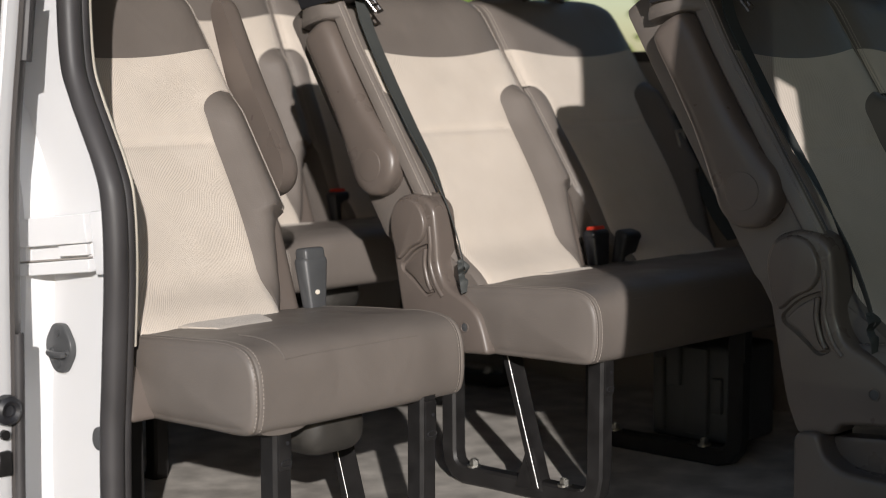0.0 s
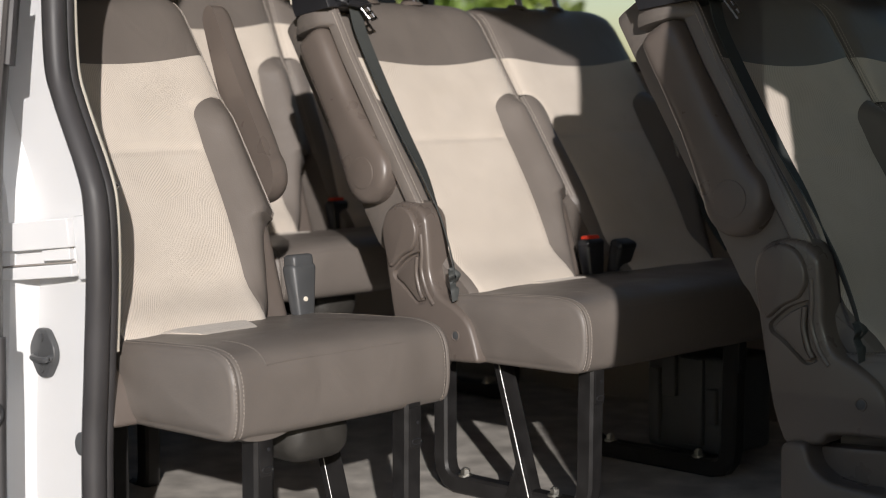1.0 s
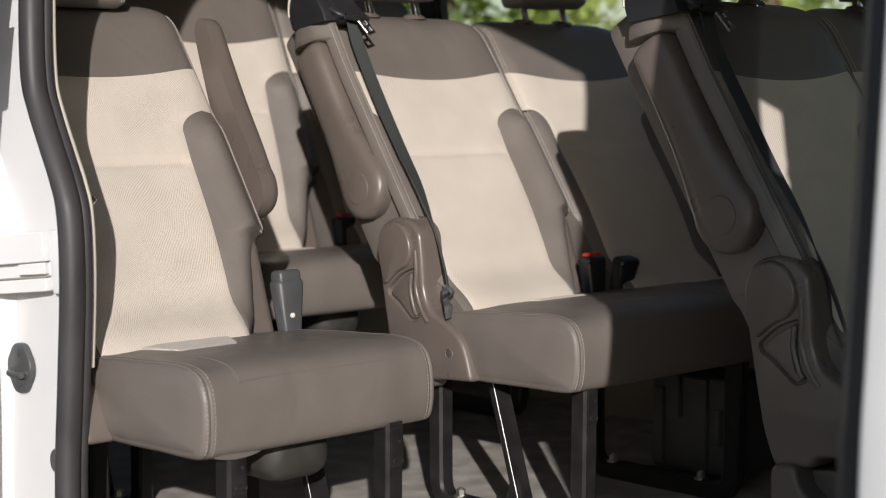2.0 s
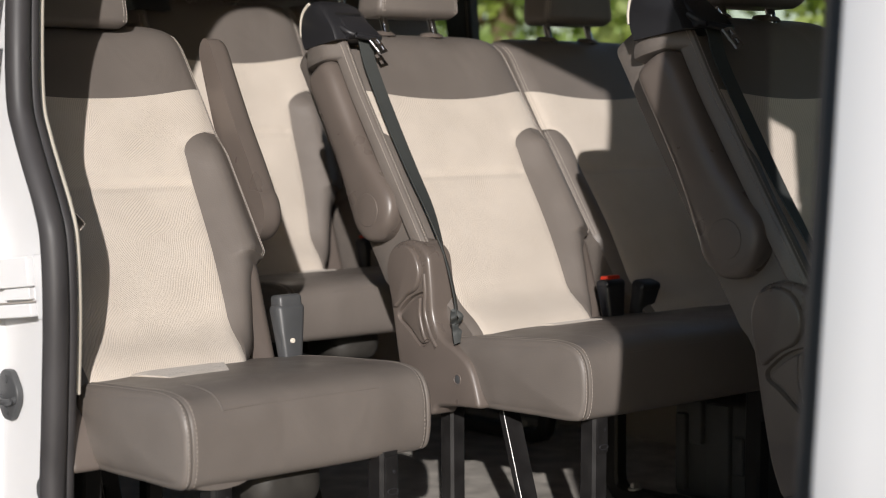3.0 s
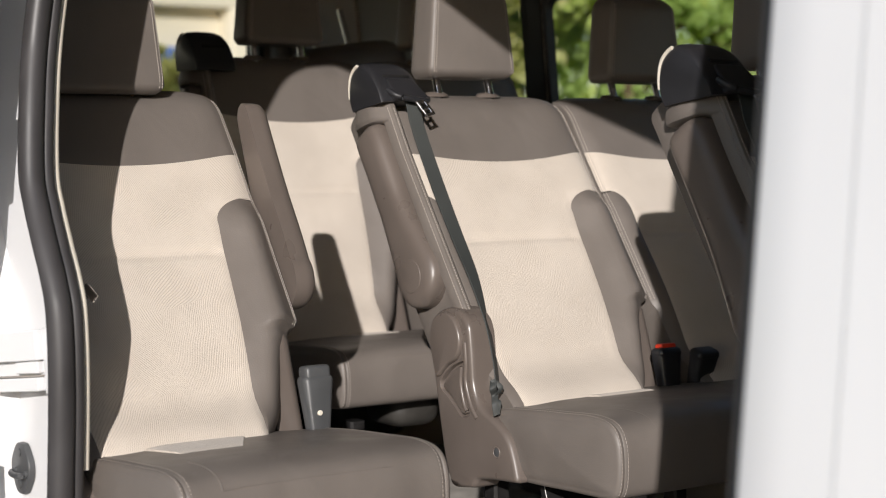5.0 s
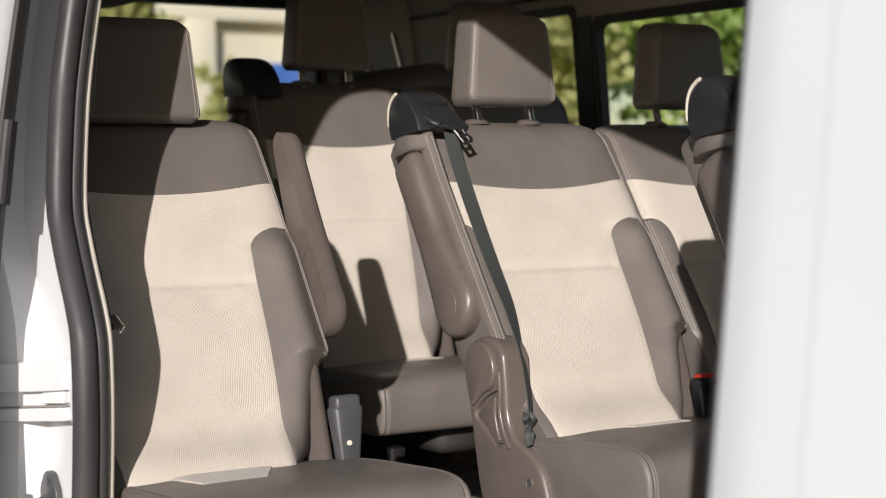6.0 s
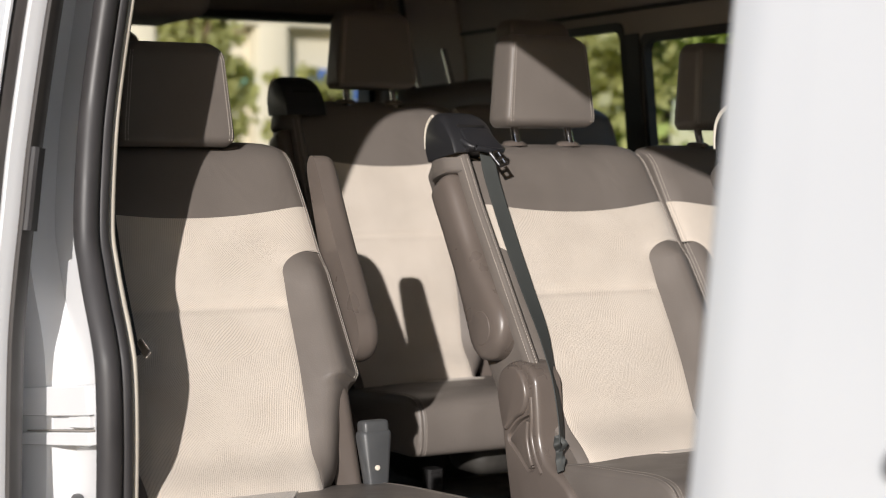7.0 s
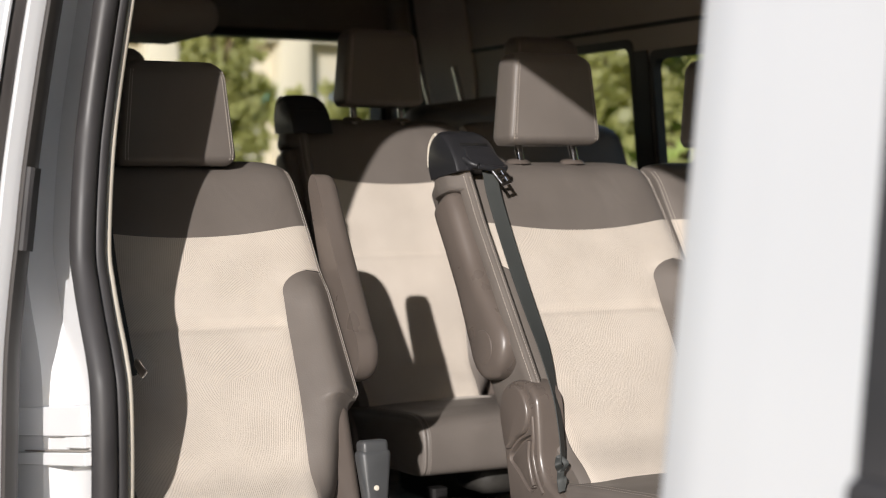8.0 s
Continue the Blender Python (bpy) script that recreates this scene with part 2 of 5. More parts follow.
def round_outline(pts, r, n=5):
    """Corner points with radii to a rounded closed outline (2D)."""
    out = []
    k = len(pts)
    for i in range(k):
        p, a, b = Vector(pts[i]), Vector(pts[i - 1]), Vector(pts[(i + 1) % k])
        rr = r[i] if isinstance(r, (list, tuple)) else r
        d1, d2 = (a - p), (b - p)
        rr = min(rr, d1.length * 0.48, d2.length * 0.48)
        s, e = p + d1.normalized() * rr, p + d2.normalized() * rr
        for j in range(n + 1):
            t = j / n
            out.append((1 - t) ** 2 * s + 2 * t * (1 - t) * p + t * t * e)
    return out


def slab(outline, place, t0, t1, ease=0.006, steps=3, inset=None):
    """A solid from a 2D outline; place(u, v, w) gives the point at depth w, and the far rim (t1) is eased."""
    rows = [[place(p[0], p[1], t0) for p in outline]]
    sgn = 1 if t1 > t0 else -1
    k = len(outline)
    nrm = []
    for i in range(k):
        d = Vector(outline[(i + 1) % k]) - Vector(outline[i - 1])
        nn = Vector((d.y, -d.x))
        nn = nn.normalized() if nn.length > 1e-9 else Vector((0, 0))
        nrm.append(nn)
    area = sum(outline[i][0] * outline[(i + 1) % k][1] - outline[(i + 1) % k][0] * outline[i][1] for i in range(k))
    if area < 0:
        nrm = [-n for n in nrm]
    for s in range(steps + 1):
        a = s / steps * math.pi / 2
        off, w = (ease if inset is None else inset) * (1 - math.cos(a)), t1 - sgn * ease * (1 - math.sin(a))
        rows.append([place(p[0] - nrm[i].x * off, p[1] - nrm[i].y * off, w) for i, p in enumerate(outline)])
    return grid(rows, close_u=True, caps=True)


def smooth01(t):
    t = max(0.0, min(1.0, t))
    return t * t * (3 - 2 * t)


def lerp(a, b, t):
    return a + (b - a) * t


def interp(z, table):
    """Smooth table lookup: rows of (z, values...)."""
    if z <= table[0][0]:
        return table[0][1:]
    for a, b in zip(table, table[1:]):
        if z <= b[0]:
            t = (z - a[0]) / (b[0] - a[0])
            return tuple(lerp(u, v, t) for u, v in zip(a[1:], b[1:]))
    return table[-1][1:]


def stitches(path, length=0.0040, gap=0.0016, r=0.0008, bm=None):
    """A row of thread stitches lying along a path."""
    bm = bm or bmesh.new()
    pts = [Vector(p) for p in path]
    seg = [(pts[i + 1] - pts[i]).length for i in range(len(pts) - 1)]
    total, s = sum(seg), 0.0

    def at(d):
        for i, l in enumerate(seg):
            if d <= l or i == len(seg) - 1:
                return pts[i].lerp(pts[i + 1], min(1, d / max(l, 1e-9)))
            d -= l
    while s + length < total:
        a, c = at(s), at(s + length)
        d = (c - a).normalized()
        e1 = d.orthogonal().normalized() * r
        e2 = d.cross(e1)
        ring = [[p + e1 * math.cos(w) + e2 * math.sin(w) for w in (0, 2.1, 4.2)] for p in (a, (a + c) / 2 + Vector((0.0, 0, 0)), c)]
        grid(ring, close_u=True, bm=bm)
        s += length + gap
    return bm


# ---- seats ----
HIP = Vector((0.40, 0.38))
LEAN = radians(33.3)
HALF = 0.225
CUT = {"inset": 0.0}      # how far the benches' inner bolsters reach into the centre panel


class Back:
    """The place of points on a reclined seat back: a across, b up along the back, d forward of it."""

    def __init__(self, lean):
        self.u = Vector((-math.sin(lean), math.cos(lean)))
        self.n = Vector((math.cos(lean), math.sin(lean)))

    def at(self, a, b, d):
        p = HIP + self.u * b + self.n * d
        return Vector((p.x, a, p.y))


def half_width(b, s=1):
    """Half the width of the back cushion: waisted below the notch, with small round shoulders."""
    if s > 0:
        w = interp(max(b, -0.01), ((-0.01, 0.104), (0.004, 0.119), (0.02, 0.134), (0.045, 0.148), (0.10, 0.172), (0.170, 0.197)))[0] if b < 0.170 else 0.197
        t = max(0.0, min(1.0, (b - 0.170) / 0.018))
        w = lerp(w, 0.217, 1 - math.sqrt(1 - t * t))
        w = lerp(w, HALF, smooth01((b - 0.188) / 0.012)) if b > 0.188 else w
    else:
        w = lerp(0.218, HALF, smooth01((b - 0.166) / 0.024))
    c = 0.026
    if b > 0.695 - c:
        t = min(1.0, (b - (0.695 - c)) / c)
        w -= c * (1 - math.sqrt(max(0.0, 1 - t * t)))
    return w - 0.004 * smooth01((b - 0.50) / 0.18)


def border_line(b, s):
    if s > 0:
        return interp(b, ((0.0, 0.088), (0.20, 0.114), (0.39, 0.137), (0.45, 0.137)))[0] - CUT["inset"]
    return interp(b, ((0.0, 0.198), (0.20, 0.186), (0.39, 0.176), (0.45, 0.176)))[0]


def bolster_border(b, s):
    """Inner border of the side bolster on side s; at the top it sweeps out to the edge."""
    inner = border_line(b, s)
    t = (b - 0.392) / 0.052
    if t <= 0:
        return inner
    return lerp(inner, half_width(b, s), min(1, 1 - math.sqrt(max(0, 1 - min(1, t) ** 2.2))))


def face_depth(a, b):
    """Crown of the front face: flat middle, side bolsters below, edges and head rolled back."""
    w = half_width(b, 1 if a >= 0 else -1)
    q = abs(a) / w
    d = -0.014 * q ** 12
    if a > 0 and b < 0.168:
        d -= 0.020 * max(0.0, (q - 0.62) / 0.38) ** 3 * smooth01((0.168 - b) / 0.03)
    i0 = border_line(b, 1 if a >= 0 else -1)
    bol = smooth01((abs(a) - i0 + 0.004) / (0.075 if a >= 0 else 0.045)) * smooth01((0.455 - b) / 0.07)
    d += (0.038 if a >= 0 else 0.014) * bol * (1 - 0.72 * smooth01((abs(a) - w + 0.060) / 0.060))
    d -= 0.005 * math.exp(-((b - 0.338) / 0.009) ** 2) * (1 - smooth01((abs(a) - i0 + 0.016) / 0.014))
    d += 0.009 * math.sin(max(0, min(1, b / 0.338)) * math.pi) * (1 - bol)
    d += 0.038 * smooth01((0.085 - b) / 0.10) * (1 - 0.65 * smooth01((a - 0.07) / 0.06))
    if b > 0.61:
        d -= 0.042 * ((b - 0.61) / 0.085) ** 2.5
    return d


def seam_b(a):
    """Height of the seam below the leather head panel: dips in the middle."""
    return 0.511 + 0.024 * (abs(a) / 0.21) ** 2


def seat_back(bk, parent, a0, edges=(True, True)):
    """One seat's upholstered back, centred on a0: head panel, beige centre, two bolsters, side and rear cover."""
    S = lambda a, b, o=0.0: bk.at(a0 + a, b, face_depth(a, b) + o)
    # beige centre
    bs = [-0.05, -0.025, 0.0] + [0.02 * i for i in range(1, 16)] + [0.32 + 0.006 * i for i in range(7)] + [0.37, 0.38, 0.39] + [0.392 + 0.052 * i / 16 for i in range(1, 17)] + [0.456 + 0.012 * i for i in range(5)]
    rows = []
    nA = 36
    for b in bs:
        wl, wr = (min(bolster_border(b, q), half_width(b, q) * 0.995) for q in (-1, 1))
        rows.append([S(lerp(-wl, wr, j / nA), b, -0.0016 * (j in (0, nA))) for j in range(nA + 1)])
    top = []
    for j in range(nA + 1):
        a = half_width(0.52) * 0.995 * (j / nA * 2 - 1)
        top.append(S(a, seam_b(a), -0.0015))
    rows.append(top)
    part("fabric_panel", grid(rows), FABRIC, parent, "beige ribbed jacquard centre panel")
    # head panel
    rows = []
    for i in range(23):
        t = 1 - (1 - i / 22) ** 1.5
        r = []
        for j in range(nA + 1):
            q = j / nA * 2 - 1
            b0 = seam_b(q * half_width(0.52))
            b = lerp(b0, 0.695, t)
            r.append(S(q * half_width(b), b, -0.0015 if i == 0 else 0.0))
        rows.append(r)
    part("head_panel", grid(rows), LEATHER, parent)
    # bolsters
    for s in (-1, 1):
        rows = []
        for b in [-0.05, -0.03] + [-0.01 + 0.02 * i for i in range(9)] + [0.158 + 0.0025 * i for i in range(20)] + [0.21 + 0.02 * i for i in range(10)] + [0.392 + 0.052 * i / 16 for i in range(15)]:
            wi, wo = bolster_border(max(b, 0), s), half_width(b, s)
            rows.append([S(s * lerp(wi, wo, k / 10), b, 0.0005 if 0 < k else -0.0016) for k in range(11)])
        part("bolster", grid(rows), LEATHER, parent)
    # rim and rear
    loop = []
    for b in [-0.03 + 0.0094 * i for i in range(20)] + [0.158 + 0.0025 * i for i in range(20)] + [lerp(0.21, 0.695, i / 60) for i in range(61)]:
        loop.append((half_width(b), b, half_width(b, -1)))
    rim = [(a, b) for a, b, _ in loop] + [(half_width(0.695) * (1 - k / 12), 0.695) for k in range(1, 24)] + [(-c, b) for _, b, c in reversed(loop)]
    rows = []
    for step, (dd, shrink) in enumerate(((0, 0), (-0.012, -0.004), (-0.045, -0.006), (-0.085, 0.0), (-0.10, 0.02))):
        rows.append([bk.at(a0 + a * (1 - shrink), b - (0.012 * step if b > 0.69 else 0) + (0.004 if step in (1, 2) and b > 0.69 else 0), (face_depth(a, b) if step < 1 else lerp(face_depth(a, b), -0.03, min(1, step / 2))) + dd) for a, b in rim])
    part("back_cover", grid(rows), LEATHER, parent)
    ends = rows[-1]
    bm = bmesh.new()
    vs = [bm.verts.new(p) for p in ends]
    bm.faces.new(vs)
    part("rear_panel", bm, PLASTIC_BROWN, parent)
    # edge stitching
    for s in (-1, 1):
        if edges[0 if s < 0 else 1]:
            for inset, out in ((0.992, 0.0012), (0.968, 0.0008)):
                part("stitching", stitches([bk.at(a0 + s * half_width(b, s) * inset, b, face_depth(s * half_width(b, s) * min(inset, 1), b) + out) for b in [0.19 + 0.01 * i for i in range(48)]]), THREAD, parent, "pale thread stitching")


def headrest(bk, parent, a0, drop=0.0):
    """Upright cushion on two chrome posts; drop lowers it onto the back."""
    base = bk.at(a0, 0.715 - drop, -0.012)
    tilt = radians(1)
    up, fw = Vector((-math.sin(tilt), 0, math.cos(tilt))), Vector((math.cos(tilt), 0, math.sin(tilt)))
    H = 0.180

    def P(a, h, d):
        return base + Vector((0, a, 0)) + up * h + fw * d

    def half(h):
        v = h / H
        return lerp(0.107, 0.088, v) - 0.016 * max(0, (v - 0.86) / 0.14) ** 2.2 - 0.012 * max(0, (0.10 - v) / 0.10) ** 2

    def front(h):
        v = h / H
        return lerp(0.040, 0.034, v) - 0.020 * max(0, (v - 0.85) / 0.15) ** 2 - 0.016 * max(0, (0.09 - v) / 0.09) ** 2

    def ring(h):
        w, f = half(h), front(h)
        out = []
        for p in round_outline(((-w, -0.045), (w, -0.045), (w, f), (-w, f)), (0.030, 0.030, 0.012, 0.012), 6):
            out.append(P(p.x, h, p.y + 0.004 * (1 - (p.x / w) ** 2) * (p.y > 0)))
        return out
    hs = [0, 0.002, 0.005, 0.009, 0.014, 0.018] + [0.018 + 0.0166 * i for i in range(1, 9)] + [0.158, 0.165, 0.171, 0.176, 0.1795]
    rows = [ring(h) for h in hs]
    c = base + up * H
    rows.append([p.lerp(c, 0.10) + up * 0.0008 for p in rows[-1]])
    hr = part("headrest", grid(rows, close_u=True, caps=True), LEATHER, parent)
    for s in (-1, 1):
        for o in (0.885, 0.935):
            part("stitching", stitches([P(s * o * half(h), h, front(h) + 0.0015) for h in [0.010 + 0.0155 * i for i in range(11)]]), THREAD, hr, "pale thread stitching")
    for s in (-1, 1):
        a = a0 + s * 0.0635
        part("headrest_post", tube([bk.at(a, 0.66, -0.030), P(s * 0.0635, 0.02, -0.010)], 0.0080, 16), CHROME, parent, "chrome headrest post")
        if drop < 0.03:
            c = [(0.0, 0.023), (0.006, 0.022), (0.011, 0.017), (0.0125, 0.009)]
            part("post_guide", grid([[bk.at(a, 0.684 + h, -0.032) + Vector((math.cos(w), math.sin(w) * 1.1, 0.0)) * r for w in (2 * math.pi * k / 18 for k in range(18))] for h, r in c], close_u=True, caps=True), PLASTIC_BROWN, parent)


CUSHION = ((0.36, 0.375), (0.42, 0.382), (0.50, 0.388), (0.58, 0.392), (0.640, 0.395), (0.682, 0.391), (0.705, 0.379), (0.717, 0.357), (0.7205, 0.328), (0.719, 0.294), (0.709, 0.270), (0.680, 0.263), (0.60, 0.262), (0.50, 0.260), (0.40, 0.262), (0.36, 0.275))


def seat_cushion(parent, y0, y1, centres, insert=(0.10, 0.05, 0.092, 0.462)):
    """The seat cushion from y0 to y1: flat upholstered ends with piped corners, and a fabric insert for each place."""
    prof = spline([(x, 0, z) for x, z in CUSHION], 4)
    k = len(prof)
    nrm = []
    for i in range(k):
        d = prof[min(i + 1, k - 1)] - prof[max(i - 1, 0)]
        nrm.append(Vector((-d.z, 0, d.x)).normalized())
    mid = Vector((0.55, 0, 0.332))
    R = 0.011

    def crown(e):
        return 0.004 * smooth01((e - 0.03) / 0.10)

    def point(i, y, e, out=0.0):
        p = prof[i]
        inset = R * (1 - math.sqrt(max(0.0, 1 - ((R - min(e, R)) / R) ** 2)))
        inset += 0.0022 * math.exp(-((e - 0.0125) / 0.0022) ** 2)
        q = p + nrm[i] * (out - inset)
        c = crown(e)
        if p.z > 0.33:
            q.z += c * smooth01((p.z - 0.33) / 0.04)
        q.x += c * smooth01((p.x - 0.66) / 0.05)
        return Vector((q.x, y, q.z))
    es = [0.0, 0.0005, 0.0015, 0.003, 0.005, 0.008, 0.0105, 0.0125, 0.0145, 0.018, 0.025, 0.035, 0.05, 0.07, 0.09, 0.11, 0.14, 0.18]
    ys = [(y0 + e, e) for e in es] + [(lerp(y0 + 0.2, y1 - 0.2, i / 12), 0.2) for i in range(13)] + [(y1 - e, e) for e in reversed(es)]
    rows = [[point(i, y, e) for i in range(k)] for y, e in ys]
    for s, at in ((-1, 0), (1, -1)):
        rim = rows[at]
        dome = [[p.lerp(Vector((mid.x, p.y, mid.z)), f) + Vector((0, s * h, 0)) for p in rim] for f, h in ((0.03, 0.0012), (0.10, 0.0032), (0.25, 0.0058), (0.5, 0.008), (0.8, 0.009))]
        rows = dome[::-1] + rows if s < 0 else rows + dome
    body = part("cushion", grid(rows, close_u=True, caps=True), LEATHER, parent)
    top = range(k * 11 // 16)
    for s, ye in ((1, y0), (-1, y1)):
        for e in ((0.0062, 0.0185) if s > 0 else (0.0185,)):
            part("stitching", stitches([point(i, ye + s * e, e, 0.0004) for i in top], length=0.0040, gap=0.0024, r=0.0006 if s > 0 else 0.0004), THREAD, body, "pale thread stitching")
    for c in centres:
        rows = []
        for i in range(13):
            x = lerp(0.37, insert[3], i / 12)
            w, r = lerp(insert[0], insert[1], i / 12), lerp(0.092, insert[2], i / 12)
            z = [lerp(a.z, b.z, (x - a.x) / (b.x - a.x)) for a, b in zip(prof, prof[1:]) if a.x <= x <= b.x and a.z > 0.34][0]
            rows.append([Vector((x, y, z + 0.0020 - (0.010 if j in (0, 16) else 0.0022 if i == 12 else 0.0) + 0.004 * (1 - i / 12) ** 1.6 * smooth01(min(j, 16 - j) / 3) + crown(min(y - y0, y1 - y)))) for j, y in enumerate(c + lerp(-w, r, j / 16) for j in range(17))])
        part("fabric_insert", grid(rows), FABRIC, body, "beige ribbed fabric insert")
        # seam that runs over the front edge and along the front
        seam = [point(i, c - 0.148, 0.08, -0.0005) for i in range(14, 27)]
        part("front_seam", tube(seam, 0.0011, 6), LEATHER, body)
        seam = [point(26, c + 0.148 * (j / 10 - 1), 0.2 if abs(j - 10) < 9 else 0.08, -0.0004) for j in range(21)]
        part("front_seam", tube(seam, 0.0009, 6), LEATHER, body)


def armrest(bk, parent, a0, s, raise_tip=0.0, ahead=0.0, w0=0.246, rake=0.0):
    """Folded-up armrest on one side: a long pad that widens into a round hub with a cap; s is the side."""
    up = raise_tip
    hub, r = Vector((-0.022, 0.272 + up * 0.3)), 0.048
    left = [(-0.040, 0.568 + up), (-0.048, 0.50 + up), (-0.056, 0.42 + up * 0.6), (-0.064, 0.35 + up * 0.4)]
    right = [(0.018, 0.34 + up * 0.4), (0.007, 0.42 + up * 0.6), (0.001, 0.50 + up), (-0.002, 0.560 + up)]
    arc = [hub + Vector((math.cos(w), math.sin(w))) * r for w in (math.pi * (0.84 + 1.30 * k / 22) for k in range(23))]
    sm = round_outline([Vector((-0.026, 0.580 + up))] + [Vector(p) for p in left] + arc[::1] + [Vector(p) for p in right] + [Vector((-0.010, 0.578 + up))], 0.05, 3)
    put = lambda u, v, w: bk.at(a0 + s * w, v, u + ahead + rake * max(0.0, v - 0.27))
    arm = part("armrest", slab(sm, put, w0, w0 + 0.044, 0.024, 8, 0.015), PLASTIC_BROWN, parent, "brown padded armrest folded up")
    ring = [hub + Vector((math.cos(w), math.sin(w))) * 0.029 for w in (2 * math.pi * k / 36 for k in range(36))]
    part("hub_cap", slab(ring, put, w0 + 0.03, w0 + 0.0432, 0.0012, 3), PLASTIC_BROWN, arm)


def outer_armrest(bk, parent, a0, s):
    """Folded-up armrest on the belt side: a broad padded bar with soft edges that ends below in a round hub with a cap."""
    hub, r = Vector((-0.057, 0.300)), 0.061
    back = ((0.322, -0.1138), (0.35, -0.109), (0.39, -0.101), (0.44, -0.094), (0.52, -0.090), (0.581, -0.089), (0.598, -0.087), (0.606, -0.083), (0.610, -0.074), (0.611, -0.060))
    front = ((0.322, -0.0002), (0.36, -0.005), (0.40, -0.012), (0.46, -0.014), (0.54, -0.010), (0.581, -0.007), (0.598, -0.009), (0.606, -0.013), (0.610, -0.022), (0.611, -0.036))

    def span(b):
        if b <= 0.322:
            e = math.sqrt(max(0.0, r * r - (b - hub.y) ** 2))
            return hub.x - e, hub.x + e
        return interp(b, back)[0], interp(b, front)[0]
    bs = [hub.y - r * math.cos(math.pi / 2 * k / 10) for k in range(11)] + [0.305, 0.314, 0.322] + [0.322 + 0.0195 * k for k in range(1, 13)] + [0.570, 0.584, 0.593, 0.598, 0.603, 0.606, 0.6085, 0.610, 0.611]
    wc, hw = 0.228, 0.035
    rows = []
    for b in bs:
        lo, hi = span(b)
        c, h = (lo + hi) / 2, max(0.0015, (hi - lo) / 2)
        wide = hw * (1 - 0.22 * max(0.0, (b - 0.596) / 0.015) ** 2 - 0.35 * max(0.0, (0.262 - b) / 0.020) ** 2)
        ring = []
        for k in range(36):
            q = 2 * math.pi * k / 36
            cq, sq = math.cos(q), math.sin(q)
            ring.append(bk.at(a0 + s * (wc + wide * math.copysign(abs(sq) ** 0.55, sq)), b, c + h * math.copysign(abs(cq) ** 0.55, cq)))
        rows.append(ring)
    arm = part("armrest", grid(rows, close_u=True, caps=True), PLASTIC_BROWN, parent, "brown padded armrest folded up")
    put = lambda u, v, w: bk.at(a0 + s * w, v, u)
    disc = [hub + Vector((math.cos(w), math.sin(w))) * 0.031 for w in (2 * math.pi * k / 36 for k in range(36))]
    part("hub_cap", slab(disc, put, wc, wc + hw + 0.0010, 0.0012, 3), PLASTIC_BROWN, arm)


COVER = ((0.230, 0.500), (0.248, 0.538), (0.289, 0.551), (0.326, 0.545), (0.350, 0.526), (0.357, 0.475), (0.361, 0.415), (0.378, 0.380), (0.428, 0.359), (0.460, 0.337), (0.474, 0.305), (0.487, 0.261), (0.412, 0.257), (0.370, 0.252), (0.360, 0.235), (0.294, 0.227), (0.272, 0.278), (0.251, 0.378))
POCKET = ((0.263, 0.415), (0.296, 0.445), (0.336, 0.459), (0.333, 0.416), (0.342, 0.381), (0.356, 0.367), (0.332, 0.353), (0.290, 0.387), (0.265, 0.402))


